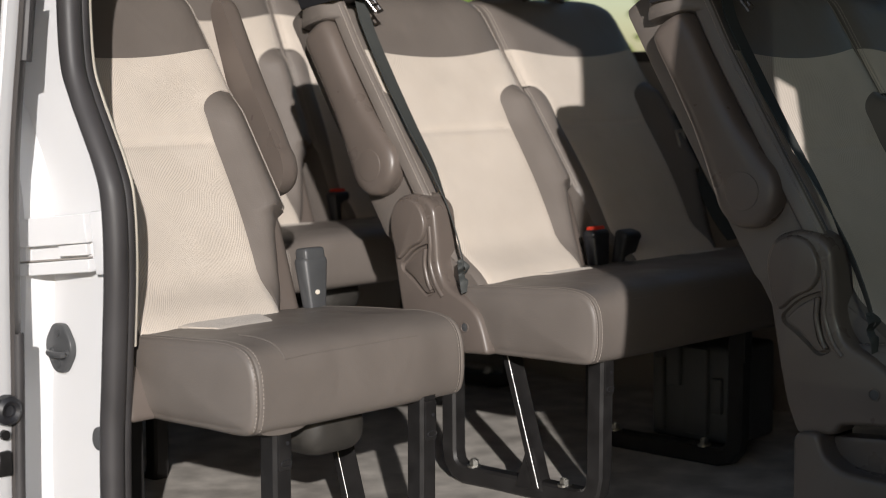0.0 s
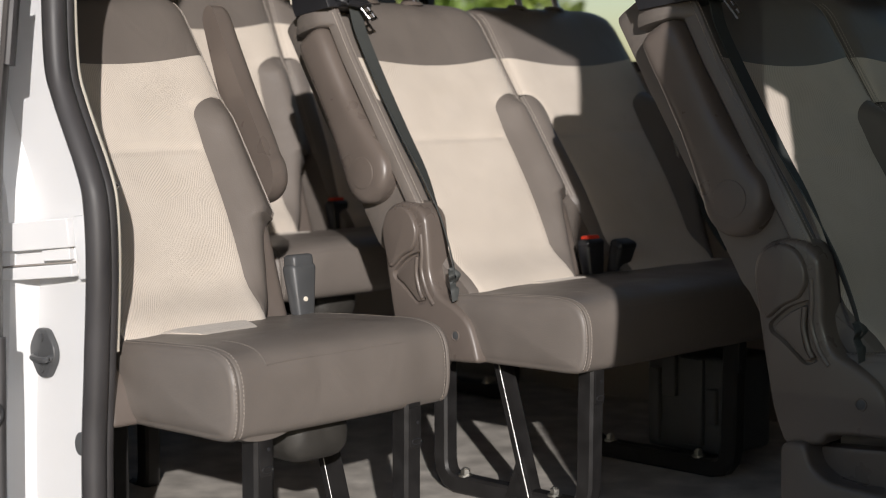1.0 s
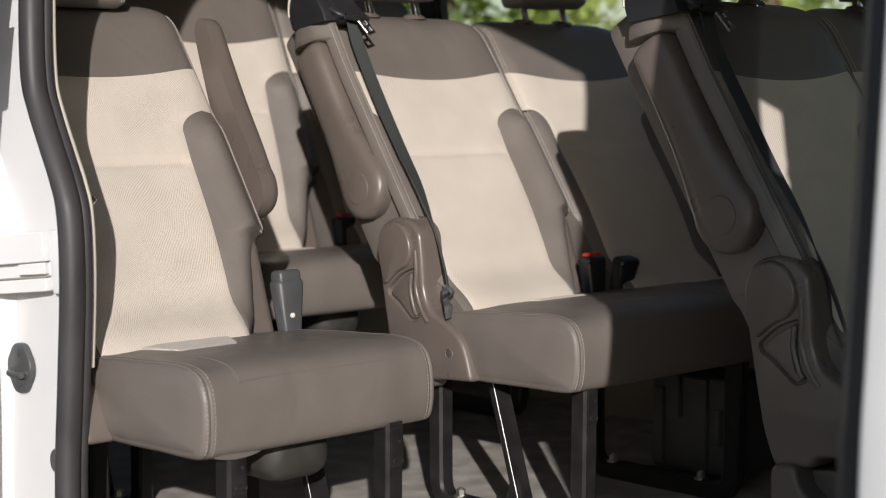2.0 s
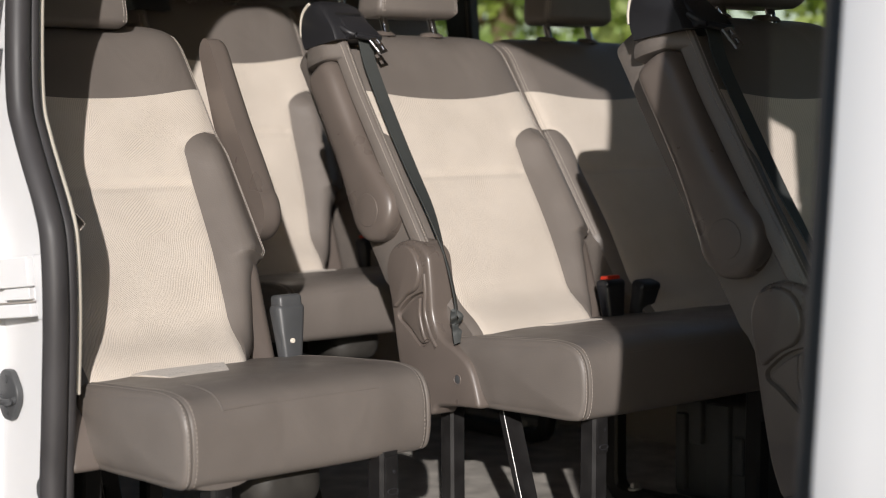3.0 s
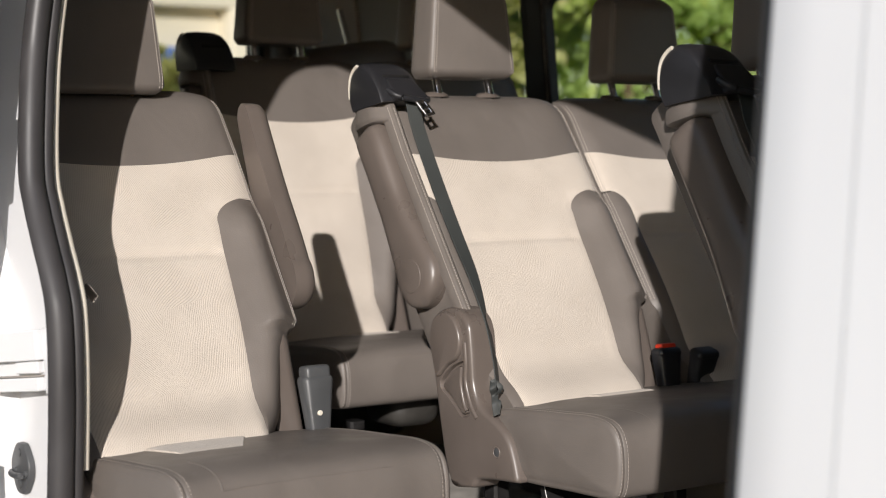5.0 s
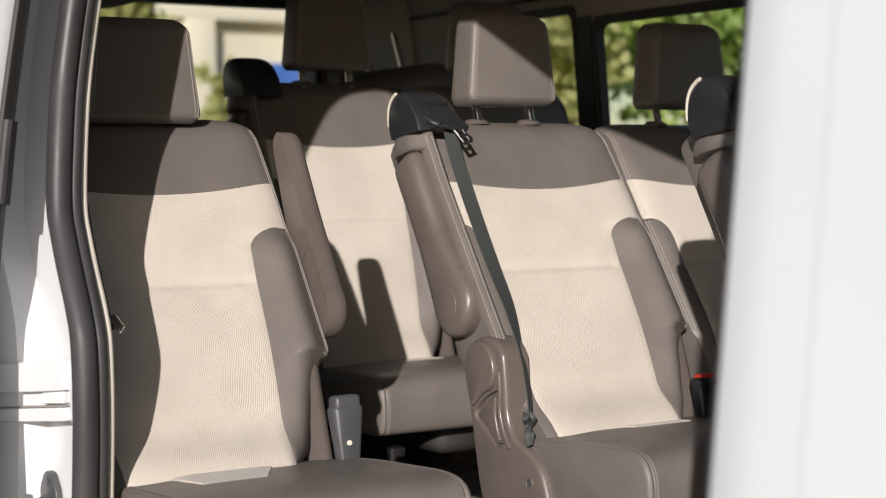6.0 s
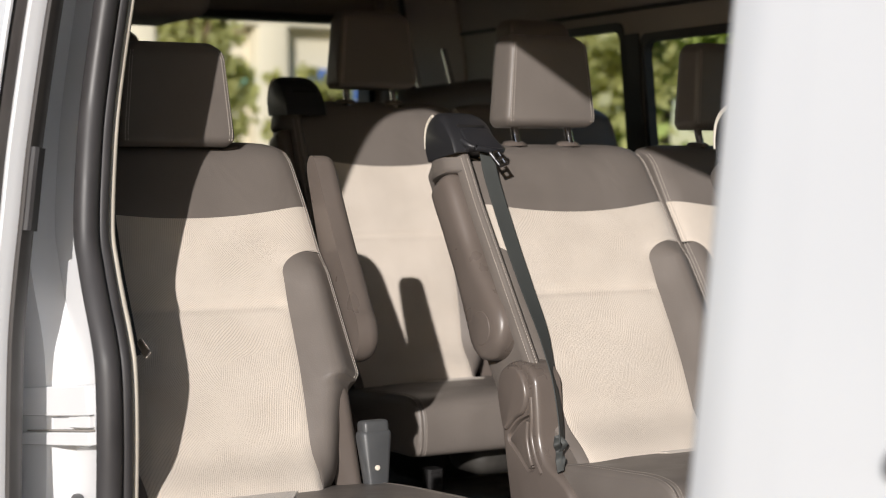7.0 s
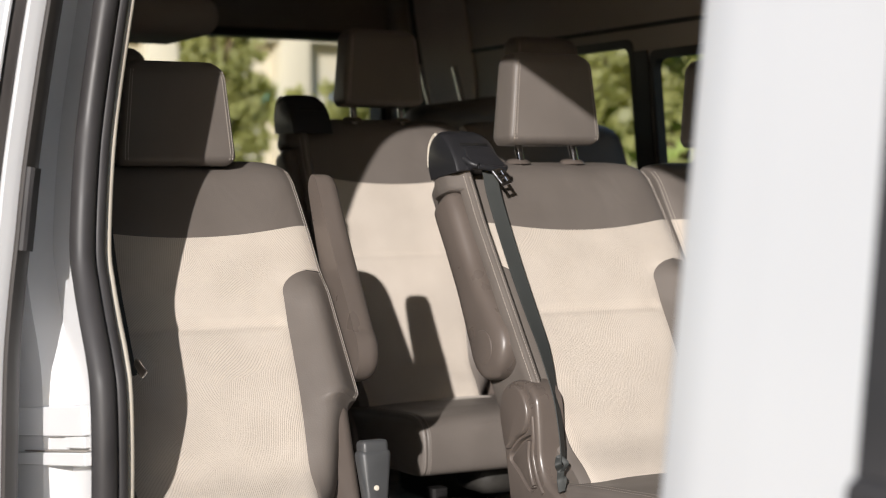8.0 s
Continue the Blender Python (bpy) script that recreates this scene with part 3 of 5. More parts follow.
def side_cover(parent, a0, s):
    """Moulded recliner cover on one side: raised lobe, sunk lever pocket, lever, ridge and bolt hole."""
    put = lambda u, v, w: Vector((u, a0 + s * w, v))
    ol = round_outline(COVER, (0.03, 0.03, 0.03, 0.03, 0.03, 0.03, 0.03, 0.04, 0.03, 0.03, 0.02, 0.012, 0.02, 0.012, 0.012, 0.014, 0.04, 0.05), 5)
    hole = round_outline(POCKET, (0.008, 0.02, 0.006, 0.03, 0.02, 0.008, 0.012, 0.03, 0.008), 4)
    top = 0.254
    rows = []
    nrm = []
    for i in range(len(ol)):
        d = Vector(ol[(i + 1) % len(ol)]) - Vector(ol[i - 1])
        nn = Vector((d.y, -d.x)).normalized() if d.length > 1e-9 else Vector((0, 0))
        nrm.append(nn)
    turn = sum(ol[i][0] * ol[(i + 1) % len(ol)][1] - ol[(i + 1) % len(ol)][0] * ol[i][1] for i in range(len(ol)))
    sg = 1 if turn > 0 else -1
    for w, off in ((0.200, 0.0), (0.242, 0.0), (0.247, 0.0008), (0.251, 0.0028), (0.2532, 0.0055), (top, 0.0085)):
        rows.append([(p.x - sg * nrm[i].x * off, p.y - sg * nrm[i].y * off, w) for i, p in enumerate(ol)])
    bm = bmesh.new()
    rings = [[bm.verts.new(put(*q)) for q in r] for r in rows]
    wells = [[bm.verts.new(put(p.x + (c.x - p.x) * f, p.y + (c.y - p.y) * f, w)) for p in hole] for c in (Vector((0.307, 0.410)),) for f, w in ((0.0, top), (0.02, top - 0.0015), (0.045, top - 0.009))]
    for band in (rings, wells):
        for a, b in zip(band, band[1:]):
            for k in range(len(a)):
                bm.faces.new((a[k], a[(k + 1) % len(a)], b[(k + 1) % len(a)], b[k]))
    bm.faces.new(rings[0])
    bm.faces.new(wells[-1])
    edges = []
    for loop in (rings[-1], wells[0]):
        for k in range(len(loop)):
            edges.append(bm.edges.get((loop[k], loop[(k + 1) % len(loop)])))
    bmesh.ops.triangle_fill(bm, use_beauty=True, edges=edges)
    cov = part("recliner_cover", bm, PLASTIC_BROWN, parent)
    lobe = round_outline(((0.240, 0.495), (0.254, 0.533), (0.289, 0.544), (0.317, 0.533), (0.332, 0.507), (0.335, 0.483), (0.321, 0.458), (0.294, 0.448), (0.261, 0.419), (0.248, 0.458)), (0.03, 0.03, 0.03, 0.03, 0.03, 0.03, 0.02, 0.02, 0.012, 0.04), 5)
    part("raised_lobe", slab(lobe, put, 0.246, 0.263, 0.009, 5, 0.005), PLASTIC_BROWN, cov)
    lev = round_outline(((0.272, 0.411), (0.298, 0.435), (0.328, 0.450), (0.324, 0.415), (0.334, 0.379), (0.346, 0.367), (0.330, 0.361), (0.294, 0.393), (0.274, 0.403)), (0.006, 0.02, 0.006, 0.03, 0.02, 0.006, 0.008, 0.03, 0.006), 4)
    part("recline_lever", slab(lev, put, 0.240, 0.2545, 0.006, 4, 0.004), PLASTIC_BROWN, cov, "brown recline lever")
    part("lever_grip", tube([put(p.x, p.z, 0.254) for p in spline([(0.329, 0, 0.447), (0.327, 0, 0.415), (0.336, 0, 0.383), (0.344, 0, 0.370)], 6)], 0.0042, 10), PLASTIC_BROWN, cov)
    part("ridge", tube([put(p.x, p.z, 0.2525) for p in spline([(0.338, 0, 0.490), (0.341, 0, 0.455), (0.340, 0, 0.420), (0.354, 0, 0.383), (0.372, 0, 0.360)], 6)], 0.0050, 10), PLASTIC_BROWN, cov)
    dot = [(0.428 + 0.0080 * math.cos(w), 0.308 + 0.0080 * math.sin(w)) for w in (2 * math.pi * k / 20 for k in range(20))]
    part("bolt_hole", slab(dot, put, 0.240, 0.2544, 0.0008, 2), PLASTIC_GREY, cov, "round bolt hole")
    part("hole_ring", tube([put(0.428 + 0.0090 * math.cos(w), 0.308 + 0.0090 * math.sin(w), 0.2542) for w in (2 * math.pi * k / 24 for k in range(25))], 0.0014, 6), PLASTIC_BROWN, cov)


def belt_housing(bk, parent, a0, s, belt=True):
    """Black shoulder belt outlet on top of the back with an ivory piping, the belt and its tongue."""
    w0, w1 = 0.160, 0.258
    foot = lambda u: 0.636 - 0.42 * u
    prof = [(-0.056, 0.636), (-0.053, 0.662), (-0.042, 0.690), (-0.024, 0.716), (0.000, 0.731), (0.020, 0.730), (0.037, 0.711), (0.044, 0.668), (0.041, 0.636)]
    sm = [(p.x, p.z) for p in spline([(u, 0, v) for u, v in prof], 5)]
    rows = []
    for w, q in ((w0, 0.80), (w0 + 0.003, 0.87), (w0 + 0.009, 0.94), (w0 + 0.02, 0.985), (w0 + 0.035, 1.0), (w1 - 0.030, 1.0), (w1 - 0.014, 0.985), (w1 - 0.006, 0.95), (w1 - 0.002, 0.90), (w1, 0.82)):
        rows.append([bk.at(a0 + s * w, foot(u) + (v - 0.635) * q, -0.008 + (u + 0.008) * (0.6 + 0.4 * q)) for u, v in sm])
    h = part("belt_housing", grid(rows, close_u=True, caps=True), PLASTIC_BLACK, parent, "black shoulder belt outlet with ivory piping")
    line = [bk.at(a0 + s * (w1 - 0.004), foot(u) + (v - 0.635) * 0.945, -0.008 + (u + 0.008) * 0.978) for u, v in sm[6:22]]
    part("piping", tube(line, 0.0036, 8), IVORY, h, "ivory piping")
    up, fw, ac = Vector((bk.u.x, 0, bk.u.y)), Vector((bk.n.x, 0, bk.n.y)), Vector((0, 1, 0))
    part("belt_slot", box((0.012, 0.060, 0.007), bevel=0.002, m=Matrix.Translation(bk.at(a0 + s * 0.205, 0.678, 0.0370)) @ Euler((0, -LEAN, 0)).to_matrix().to_4x4()), STEEL_BLACK, h)
    if not belt:
        return
    # belt guide: a flat black loop that the tongue hangs on
    guide = spline([bk.at(a0 + s * 0.238, 0.644, 0.044), bk.at(a0 + s * 0.230, 0.626, 0.052), bk.at(a0 + s * 0.210, 0.617, 0.056), bk.at(a0 + s * 0.186, 0.612, 0.057), bk.at(a0 + s * 0.168, 0.612, 0.055), bk.at(a0 + s * 0.158, 0.622, 0.048)], 5)
    part("belt_guide", tube(guide, 0.0058, 10), PLASTIC_BLACK, h)
    plate = round_outline(((0.232, 0.672), (0.172, 0.672), (0.157, 0.616), (0.236, 0.620)), 0.008, 4)
    part("guide_plate", slab(plate, lambda u, v, w: bk.at(a0 + s * u, v, w + 0.24 * (0.672 - v)), 0.030, 0.044, 0.004, 4), PLASTIC_BLACK, h)
    # belt down to the cover
    a = a0 + s * 0.182
    path = [bk.at(a + s * 0.010, 0.645, 0.036), bk.at(a + s * 0.007, 0.618, 0.038), bk.at(a + s * 0.006, 0.57, 0.026), bk.at(a + s * 0.009, 0.45, 0.022), bk.at(a + s * 0.012, 0.34, 0.024), bk.at(a + s * 0.016, 0.25, 0.030), bk.at(a + s * 0.026, 0.18, 0.034), bk.at(a + s * 0.036, 0.12, 0.036), bk.at(a + s * 0.050, 0.06, 0.036), bk.at(a + s * 0.062, 0.02, 0.034)]
    path = spline(path, 6)
    rows = []
    for i, p in enumerate(path):
        t = i / (len(path) - 1)
        tw = 0.25 * smooth01((t - 0.3) / 0.3) + 0.50 * smooth01((t - 0.50) / 0.25)
        wide = 0.031 * (1 - 0.30 * smooth01((t - 0.75) / 0.25))
        across = ac * math.cos(tw) + fw * math.sin(tw) * s
        face = fw * math.cos(tw) - ac * math.sin(tw) * s
        rows.append([p + across * (wide * (k / 14 - 0.5)) + face * (0.0015 + 0.0005 * (k % 2)) for k in range(15)] + [p + across * (wide * (0.5 - k / 14)) - face * 0.0004 for k in range(15)])
    part("seat_belt", grid(rows, close_u=True), BELT, parent, "dark grey green ribbed seat belt")
    # tongue hanging on the guide
    c2 = bk.at(a0 + s * 0.182, 0.594, 0.060)
    bm = bmesh.new()
    tilt = ac * 0.32 * -s - up * 0.95
    tilt.normalize()
    sd = tilt.cross(fw).normalized()
    for o in (-0.009, 0.009):
        bar([c2 + sd * o - tilt * 0.014, c2 + sd * o * 0.85 + tilt * 0.017], 0.0065, 0.004, bm=bm)
    for v in (-0.013, 0.002, 0.017):
        bar([c2 - sd * 0.011 + tilt * v, c2 + sd * 0.011 + tilt * v], 0.004, 0.007, side=tuple(fw), bm=bm)
    part("belt_tongue", bm, CHROME, h, "metal belt tongue")
    # crumpled end at the lower anchor
    k0 = bk.at(a + s * 0.066, 0.034, 0.034)
    for j, (wd, turns) in enumerate(((0.0065, 1.0), (0.005, -1.0))):
        pts = spline([k0 + Vector((0.002 * j, turns * 0.002, 0.004)), k0 + Vector((0.010 + 0.004 * j, s * 0.007 * turns, -0.010)), k0 + Vector((0.002, -s * 0.003, -0.022 - 0.006 * j)), k0 + Vector((0.012, s * 0.004 * turns, -0.036)), k0 + Vector((0.014, s * 0.002, -0.056))], 6)
        part("belt_anchor", grid([[p + Vector((0.35 * q * wd, q * wd * 0.8, 0.3 * q * wd)) + fw * 0.0014 * e for q, e in ((-1, 0), (0, 1), (1, 0), (1, 1), (0, 2), (-1, 1))] for p in pts], close_u=True, caps=True), BELT, parent, "crumpled belt end at its anchor")


def buckle(parent, at, tilt=8, red=True, grey=False):
    """Belt buckle that narrows to its stalk."""
    x, y, z = at
    m = pose(x, y, z, 0, -tilt, 0)
    mat = PLASTIC_GREY if grey else PLASTIC_BLACK
    bm = box((0.034, 0.056, 0.128), (0, 0, -0.016), 0.010, 3)
    for v in bm.verts:
        t = smooth01((0.02 - v.co.z) / 0.10)
        v.co.x *= 1 - 0.30 * t
        v.co.y *= 1 - 0.46 * t
    bmesh.ops.transform(bm, matrix=m, verts=bm.verts)
    b = part("buckle", bm, mat, parent, "grey plastic belt buckle" if grey else "black belt buckle with red button")
    part("buckle_head", box((0.030, 0.047, 0.030), (0, 0, 0.048), 0.007, 3, m=m) if grey else box((0.0352, 0.0568, 0.022), (0, 0, 0.040), 0.010, 3, m=m), mat, b)
    if red:
        part("red_button", box((0.022, 0.036, 0.012), (0, 0, 0.052), 0.004, 2, m=m), RED, b, "red release button")
    if grey:
        dot = [(0.0044 * math.cos(w), 0.0044 * math.sin(w)) for w in (2 * math.pi * k / 14 for k in range(14))]
        part("rivet", slab(dot, lambda u, v, w: m @ Vector((w, u - 0.004, v - 0.014)), 0.012, 0.0178, 0.001, 2), IVORY, b, "small white rivet")
    part("stalk", tube([m @ Vector((0, 0, -0.06)), m @ Vector((-0.01, 0, -0.12))], 0.013, 10), PLASTIC_BLACK, b)


def leg_frame(parent, y, depth=0.035, dx=0.0, strut=True):
    """Black square tube bent into a U under the seat, with a raked flat strut, a gusset and two floor bolts."""
    z0 = 0.006
    pts = [(0.318, y, 0.275), (0.318, y, 0.050), (0.322, y, 0.028), (0.333, y, 0.014), (0.352, y, z0), (0.48, y, z0), (0.635, y, z0), (0.660, y, 0.012), (0.672, y, 0.027), (0.677, y, 0.052), (0.680, y, 0.275)]
    fr = part("leg_frame", bar(pts, depth, 0.036, c=0.14), STEEL_BLACK, parent)
    fr.location.x = dx
    if strut:
        part("strut", bar([(0.462, y, 0.275), (0.543, y, 0.010)], 0.040, 0.014, c=0.12), STEEL_BLACK, fr)
        # thin bright bar in place of the highlight on the strut's left edge
        part("edge_glint", bar([(0.469, y - 0.0195, 0.275), (0.550, y - 0.0195, 0.012)], 0.0017, 0.0017), STEEL_GLINT, fr, "bright bar for the sun glint on the strut's edge")
        part("gusset", slab([(0.490, 0.006), (0.560, 0.006), (0.534, 0.085), (0.520, 0.085)], lambda u, v, w: Vector((u, y - w, v)), 0.012, 0.018, 0.002, 2), STEEL_BLACK, fr)
    for x in (0.375, 0.600):
        bm = tube([(x, y - 0.004, 0.022), (x, y - 0.004, 0.0262)], 0.0135, 16)
        bm = merge(bm, tube([(x, y - 0.004, 0.026), (x, y - 0.004, 0.036)], 0.0092, 6))
        bm = merge(bm, tube([(x, y - 0.004, 0.036), (x, y - 0.004, 0.039)], 0.0050, 8))
        part("floor_bolt", bm, ZINC, fr, "zinc plated floor bolt", smooth=False)
    face = lambda u, v, w: Vector((0.6975 + w, y + u, v))
    part("bracket_plate", slab(round_outline(((-0.0125, 0.204), (0.0125, 0.204), (0.0125, 0.268), (-0.0125, 0.268)), 0.004), face, 0.0, 0.0030, 0.001, 2), STEEL_BLACK, fr)
    ring = [face(0.010 * math.cos(w) + 0.002, 0.2145 + 0.0045 * math.sin(w), 0.0034) for w in (2 * math.pi * k / 20 for k in range(21))]
    part("slot", tube(ring, 0.0009, 6), PLASTIC_BLACK, fr)
    dot = [(0.005 + 0.0032 * math.cos(w), 0.244 + 0.0032 * math.sin(w)) for w in (2 * math.pi * k / 12 for k in range(12))]
    part("rivet", slab(dot, face, 0.002, 0.0036, 0.0008, 2), PLASTIC_BLACK, fr)


def seat(name, places, side, lean=LEAN, arm=True, housing=True, drop=(0.0,), pod=False, buckles=(), covers=True, legs=(), belt=True, outlet_drop=0.0):
    """A seat or bench. places: centres across; side: -1 or 1, the side that carries arm, cover and belt."""
    root = new(name)
    bk = Back(lean)
    CUT["inset"] = 0.011 if housing else 0.0
    for i, c in enumerate(places):
        seat_back(bk, root, c)
        headrest(bk, root, c, drop[min(i, len(drop) - 1)])
    y0, y1 = places[0] - 0.229, places[-1] + 0.229
    seat_cushion(root, y0 + (0.016 if not housing else -0.005), y1, places, (0.10, 0.05, 0.092, 0.462) if housing else (0.15, 0.125, -0.01, 0.535))
    edge = places[0] if side < 0 else places[-1]
    if covers:
        side_cover(root, edge, side)
    if arm:
        if housing:
            outer_armrest(bk, root, edge, side)
        else:
            armrest(bk, root, edge, side, 0.030, 0.006, 0.230, 0.155)
    if housing:
        low = Back(lean)
        low.at = lambda a, b, d: bk.at(a + side * outlet_drop * 0.6 * smooth01((b - 0.5) / 0.1), b - outlet_drop * smooth01((b - 0.45) / 0.15), d)
        belt_housing(low, root, edge, side, belt)
        sec = ((0.208, 0.002), (0.216, 0.016), (0.225, 0.0245), (0.234, 0.0235), (0.241, 0.014), (0.244, -0.002), (0.246, -0.014), (0.247, -0.026), (0.248, -0.045), (0.246, -0.068), (0.238, -0.088), (0.20, -0.098))
        rows = []
        for b in [0.17 + 0.0125 * i for i in range(33)] + [0.578 + 0.002 * i for i in range(20)] + [0.625, 0.634]:
            tuck = 0.86 + 0.14 * math.sqrt(max(0.0, 1 - (1 - min(1.0, (b - 0.17) / 0.036)) ** 2))
            top = smooth01((b - 0.50) / 0.14)
            nest = 1 - smooth01((b - 0.594) / 0.010)
            proud = 0.009 * math.sqrt(max(0.0, min(1.0, (b - 0.598) / 0.012)))
            slim = 1 - 0.30 * smooth01((b - 0.598) / 0.036)
            rows.append([bk.at(edge + side * (0.20 + (w - 0.20) * tuck - nest * 0.040 * smooth01((0.004 - d) / 0.035) + proud * smooth01((0.016 - d) / 0.03) * smooth01((w - 0.205) / 0.03)), b - top * 0.42 * d, (d if d > 0 else d * slim) * tuck + 0.006 * top) for w, d in sec])
        sp = part("side_panel", grid(rows), LEATHER, root)
        for w, d in ((0.2300, 0.0248), (0.2385, 0.0180)):
            part("stitching", stitches([bk.at(edge + side * w, b - smooth01((b - 0.50) / 0.14) * 0.42 * d, d + 0.0008 + 0.006 * smooth01((b - 0.50) / 0.14)) for b in (0.182 + 0.012 * i for i in range(38))]), THREAD, sp, "pale thread stitching")
    for args in buckles:
        buckle(root, *args)
    bm = box((0.28, y1 - y0 - 0.10, 0.022), (0.53, (y0 + y1) / 2, 0.266), 0.006, 2)
    part("seat_pan", bm, STEEL_BLACK, root)
    for y, dx, strut in legs:
        leg_frame(root, y, dx=dx, strut=strut)
    # lower hinge shell behind the cushion
    for c in places:
        part("hinge_shell", slab(round_outline(((0.28, 0.30), (0.385, 0.32), (0.349, 0.43), (0.316, 0.536), (0.27, 0.535)), 0.05), lambda u, v, w: Vector((u, c + w, v)), 0.140, 0.196, 0.020, 6), PLASTIC_BROWN, root)
    if pod:
        m = Matrix.Translation((0.60, places[0] + 0.006, 0.236))
        part("under_tray", box((0.135, 0.125, 0.080), (0, 0, 0), 0.034, 5, m=m), WORN_TRAY, root, "worn black tray under the cushion")
    return root


# ---- the van's shell ----
def smooth_table(table, n=6):
    """A table of (z, x, y) rows made finer by a smooth line through them."""
    return [(p.x, p.y, p.z) for p in spline(table, n)]


REAR_EDGE = smooth_table(((-0.10, 0.475, -1.030), (0.20, 0.478, -1.030), (0.35, 0.489, -1.029), (0.50, 0.503, -1.030), (0.60, 0.500, -1.030), (0.65, 0.483, -1.030), (0.70, 0.455, -1.030), (0.75, 0.424, -1.028), (0.80, 0.402, -1.026), (0.90, 0.380, -1.014), (1.00, 0.362, -0.998), (1.16, 0.366, -0.974), (1.30, 0.370, -0.95), (1.42, 0.398, -0.932), (1.49, 0.440, -0.924), (1.54, 0.500, -0.918), (1.575, 0.57, -0.913), (1.595, 0.67, -0.91), (1.60, 0.80, -0.91)))
FRONT_EDGE = smooth_table(((-0.10, 1.84, -1.075), (0.40, 1.84, -1.070), (0.55, 1.838, -1.058), (0.70, 1.832, -1.036), (0.85, 1.824, -1.012), (1.00, 1.818, -0.990), (1.20, 1.812, -0.962), (1.36, 1.824, -0.938), (1.46, 1.828, -0.926), (1.52, 1.815, -0.918), (1.56, 1.77, -0.914), (1.58, 1.68, -0.91)))


def swept(table, section, close=False):
    """A sheet that carries a cross-section (dx, dy) along an edge."""
    return grid([[Vector((x + dx, y + dy, z)) for dx, dy in section] for z, x, y in table], close_u=close)


def circle(cx, cy, r, n=14):
    return [(cx + r * math.cos(2 * math.pi * k / n), cy + r * math.sin(2 * math.pi * k / n)) for k in range(n)]


S = dict(kind="structure")
# floor of the van
bm = grid([[Vector((lerp(-2.15, 3.2, i / 60), lerp(-1.0, 0.9, j / 30), -0.012 + 0.0018 * noise.noise(Vector((i * 0.5, j * 0.5, 3))))) for j in range(31)] for i in range(61)])
floor = tagged(link("floor", bm, FLOOR_VINYL), "scuffed grey vinyl floor of the van", "floor", **S)
bm = box((5.35, 1.98, 0.10), (0.525, -0.06, -0.082), 0.01)
tagged(link("underbody", bm, PLASTIC_BLACK), "black underbody below the van floor", "underbody", **S)
bm = box((1.40, 0.10, 0.035), (1.14, -0.985, -0.008), 0.010, 3)
tagged(link("door_sill", bm, PLASTIC_BLACK), "black ribbed sill plate of the side door", "sill", **S)


# ceiling
rows = []
for i in range(41):
    x = lerp(-2.12, 3.0, i / 40)
    rows.append([Vector((x, lerp(-0.93, 0.84, j / 24), 1.60 + 0.08 * (1 - abs(j / 12 - 1) ** 3.2) - 0.05 * smooth01((-1.5 - x) / 0.6))) for j in range(25)])
tagged(link("ceiling", grid(rows), HEADLINER), "taupe cloth headliner", "ceiling", **S)
rows = [[p + Vector((0, 0, 0.05)) for p in r] for r in rows]
rows = [[Vector((p.x, p.y * 1.03, p.z)) for p in r] for r in rows]
tagged(link("roof", grid(rows), PAINT), "white painted van roof", "roof", **S)


# far side wall with three windows
def far_y(z):
    return 0.875 - 0.035 * smooth01((z - 0.7) / 0.5) - 0.05 * smooth01((z - 1.15) / 0.4)


def far_panel(x0, x1, z0, z1, t=0.022, bm=None):
    n = max(2, int((z1 - z0) / 0.06))
    rows = []
    for i in range(n + 1):
        z = lerp(z0, z1, i / n)
        rows.append([Vector((x0, far_y(z), z)), Vector((x1, far_y(z), z)), Vector((x1, far_y(z) + t, z)), Vector((x0, far_y(z) + t, z))])
    return grid(rows, close_u=True, caps=True, bm=bm)


FAR_WINDOWS = ((-1.12, -0.768), (-0.69, 0.60), (0.74, 1.95))
Z0, Z1 = 0.80, 1.268
TOPS = (1.268, 1.232, 1.232)
bm = far_panel(-2.15, 3.2, -0.02, Z0)
far_panel(-2.15, 3.2, Z1, 1.58, bm=bm)
xs = [-2.15] + [v for w in FAR_WINDOWS for v in w] + [3.2]
for a, b in zip(xs[::2], xs[1::2]):
    far_panel(a, b, Z0, Z1, bm=bm)
for (a, b), z1 in zip(FAR_WINDOWS, TOPS):
    if z1 < Z1:
        far_panel(a, b, z1, Z1, bm=bm)
tagged(link("wall_left", bm, TRIM_PANEL, smooth=True), "taupe trimmed inner side wall of the van", "wall", **S)
for k, (a, b) in enumerate(FAR_WINDOWS):
    Z1 = TOPS[k]
    root = tagged(new("window_%d" % (k + 1)), "van side window with a dark rubber surround", "window", **S)
    ring = round_outline(((a - 0.006, Z0 - 0.006), (b + 0.006, Z0 - 0.006), (b + 0.006, Z1 + 0.006), (a - 0.006, Z1 + 0.006)), 0.03, 6)
    ring2 = round_outline(((a + 0.012, Z0 + 0.02), (b - 0.012, Z0 + 0.02), (b - 0.012, Z1 - 0.016), (a + 0.012, Z1 - 0.016)), 0.03, 6)
    rows = [[Vector((p.x, far_y(p.y) + dy, p.y)) for p in r] for r, dy in ((ring, -0.003), (ring2, -0.005), (ring2, 0.020), (ring, 0.024))]
    part("window_frame", grid(rows, close_u=True, close_v=True), TRIM_DARK, root)
    gl = part("pane", grid([[Vector((lerp(a, b, i / 2), far_y(lerp(Z0, Z1, j / 6)) + 0.012, lerp(Z0, Z1, j / 6))) for j in range(7)] for i in range(3)]), GLASS, root)
    gl.visible_shadow = False
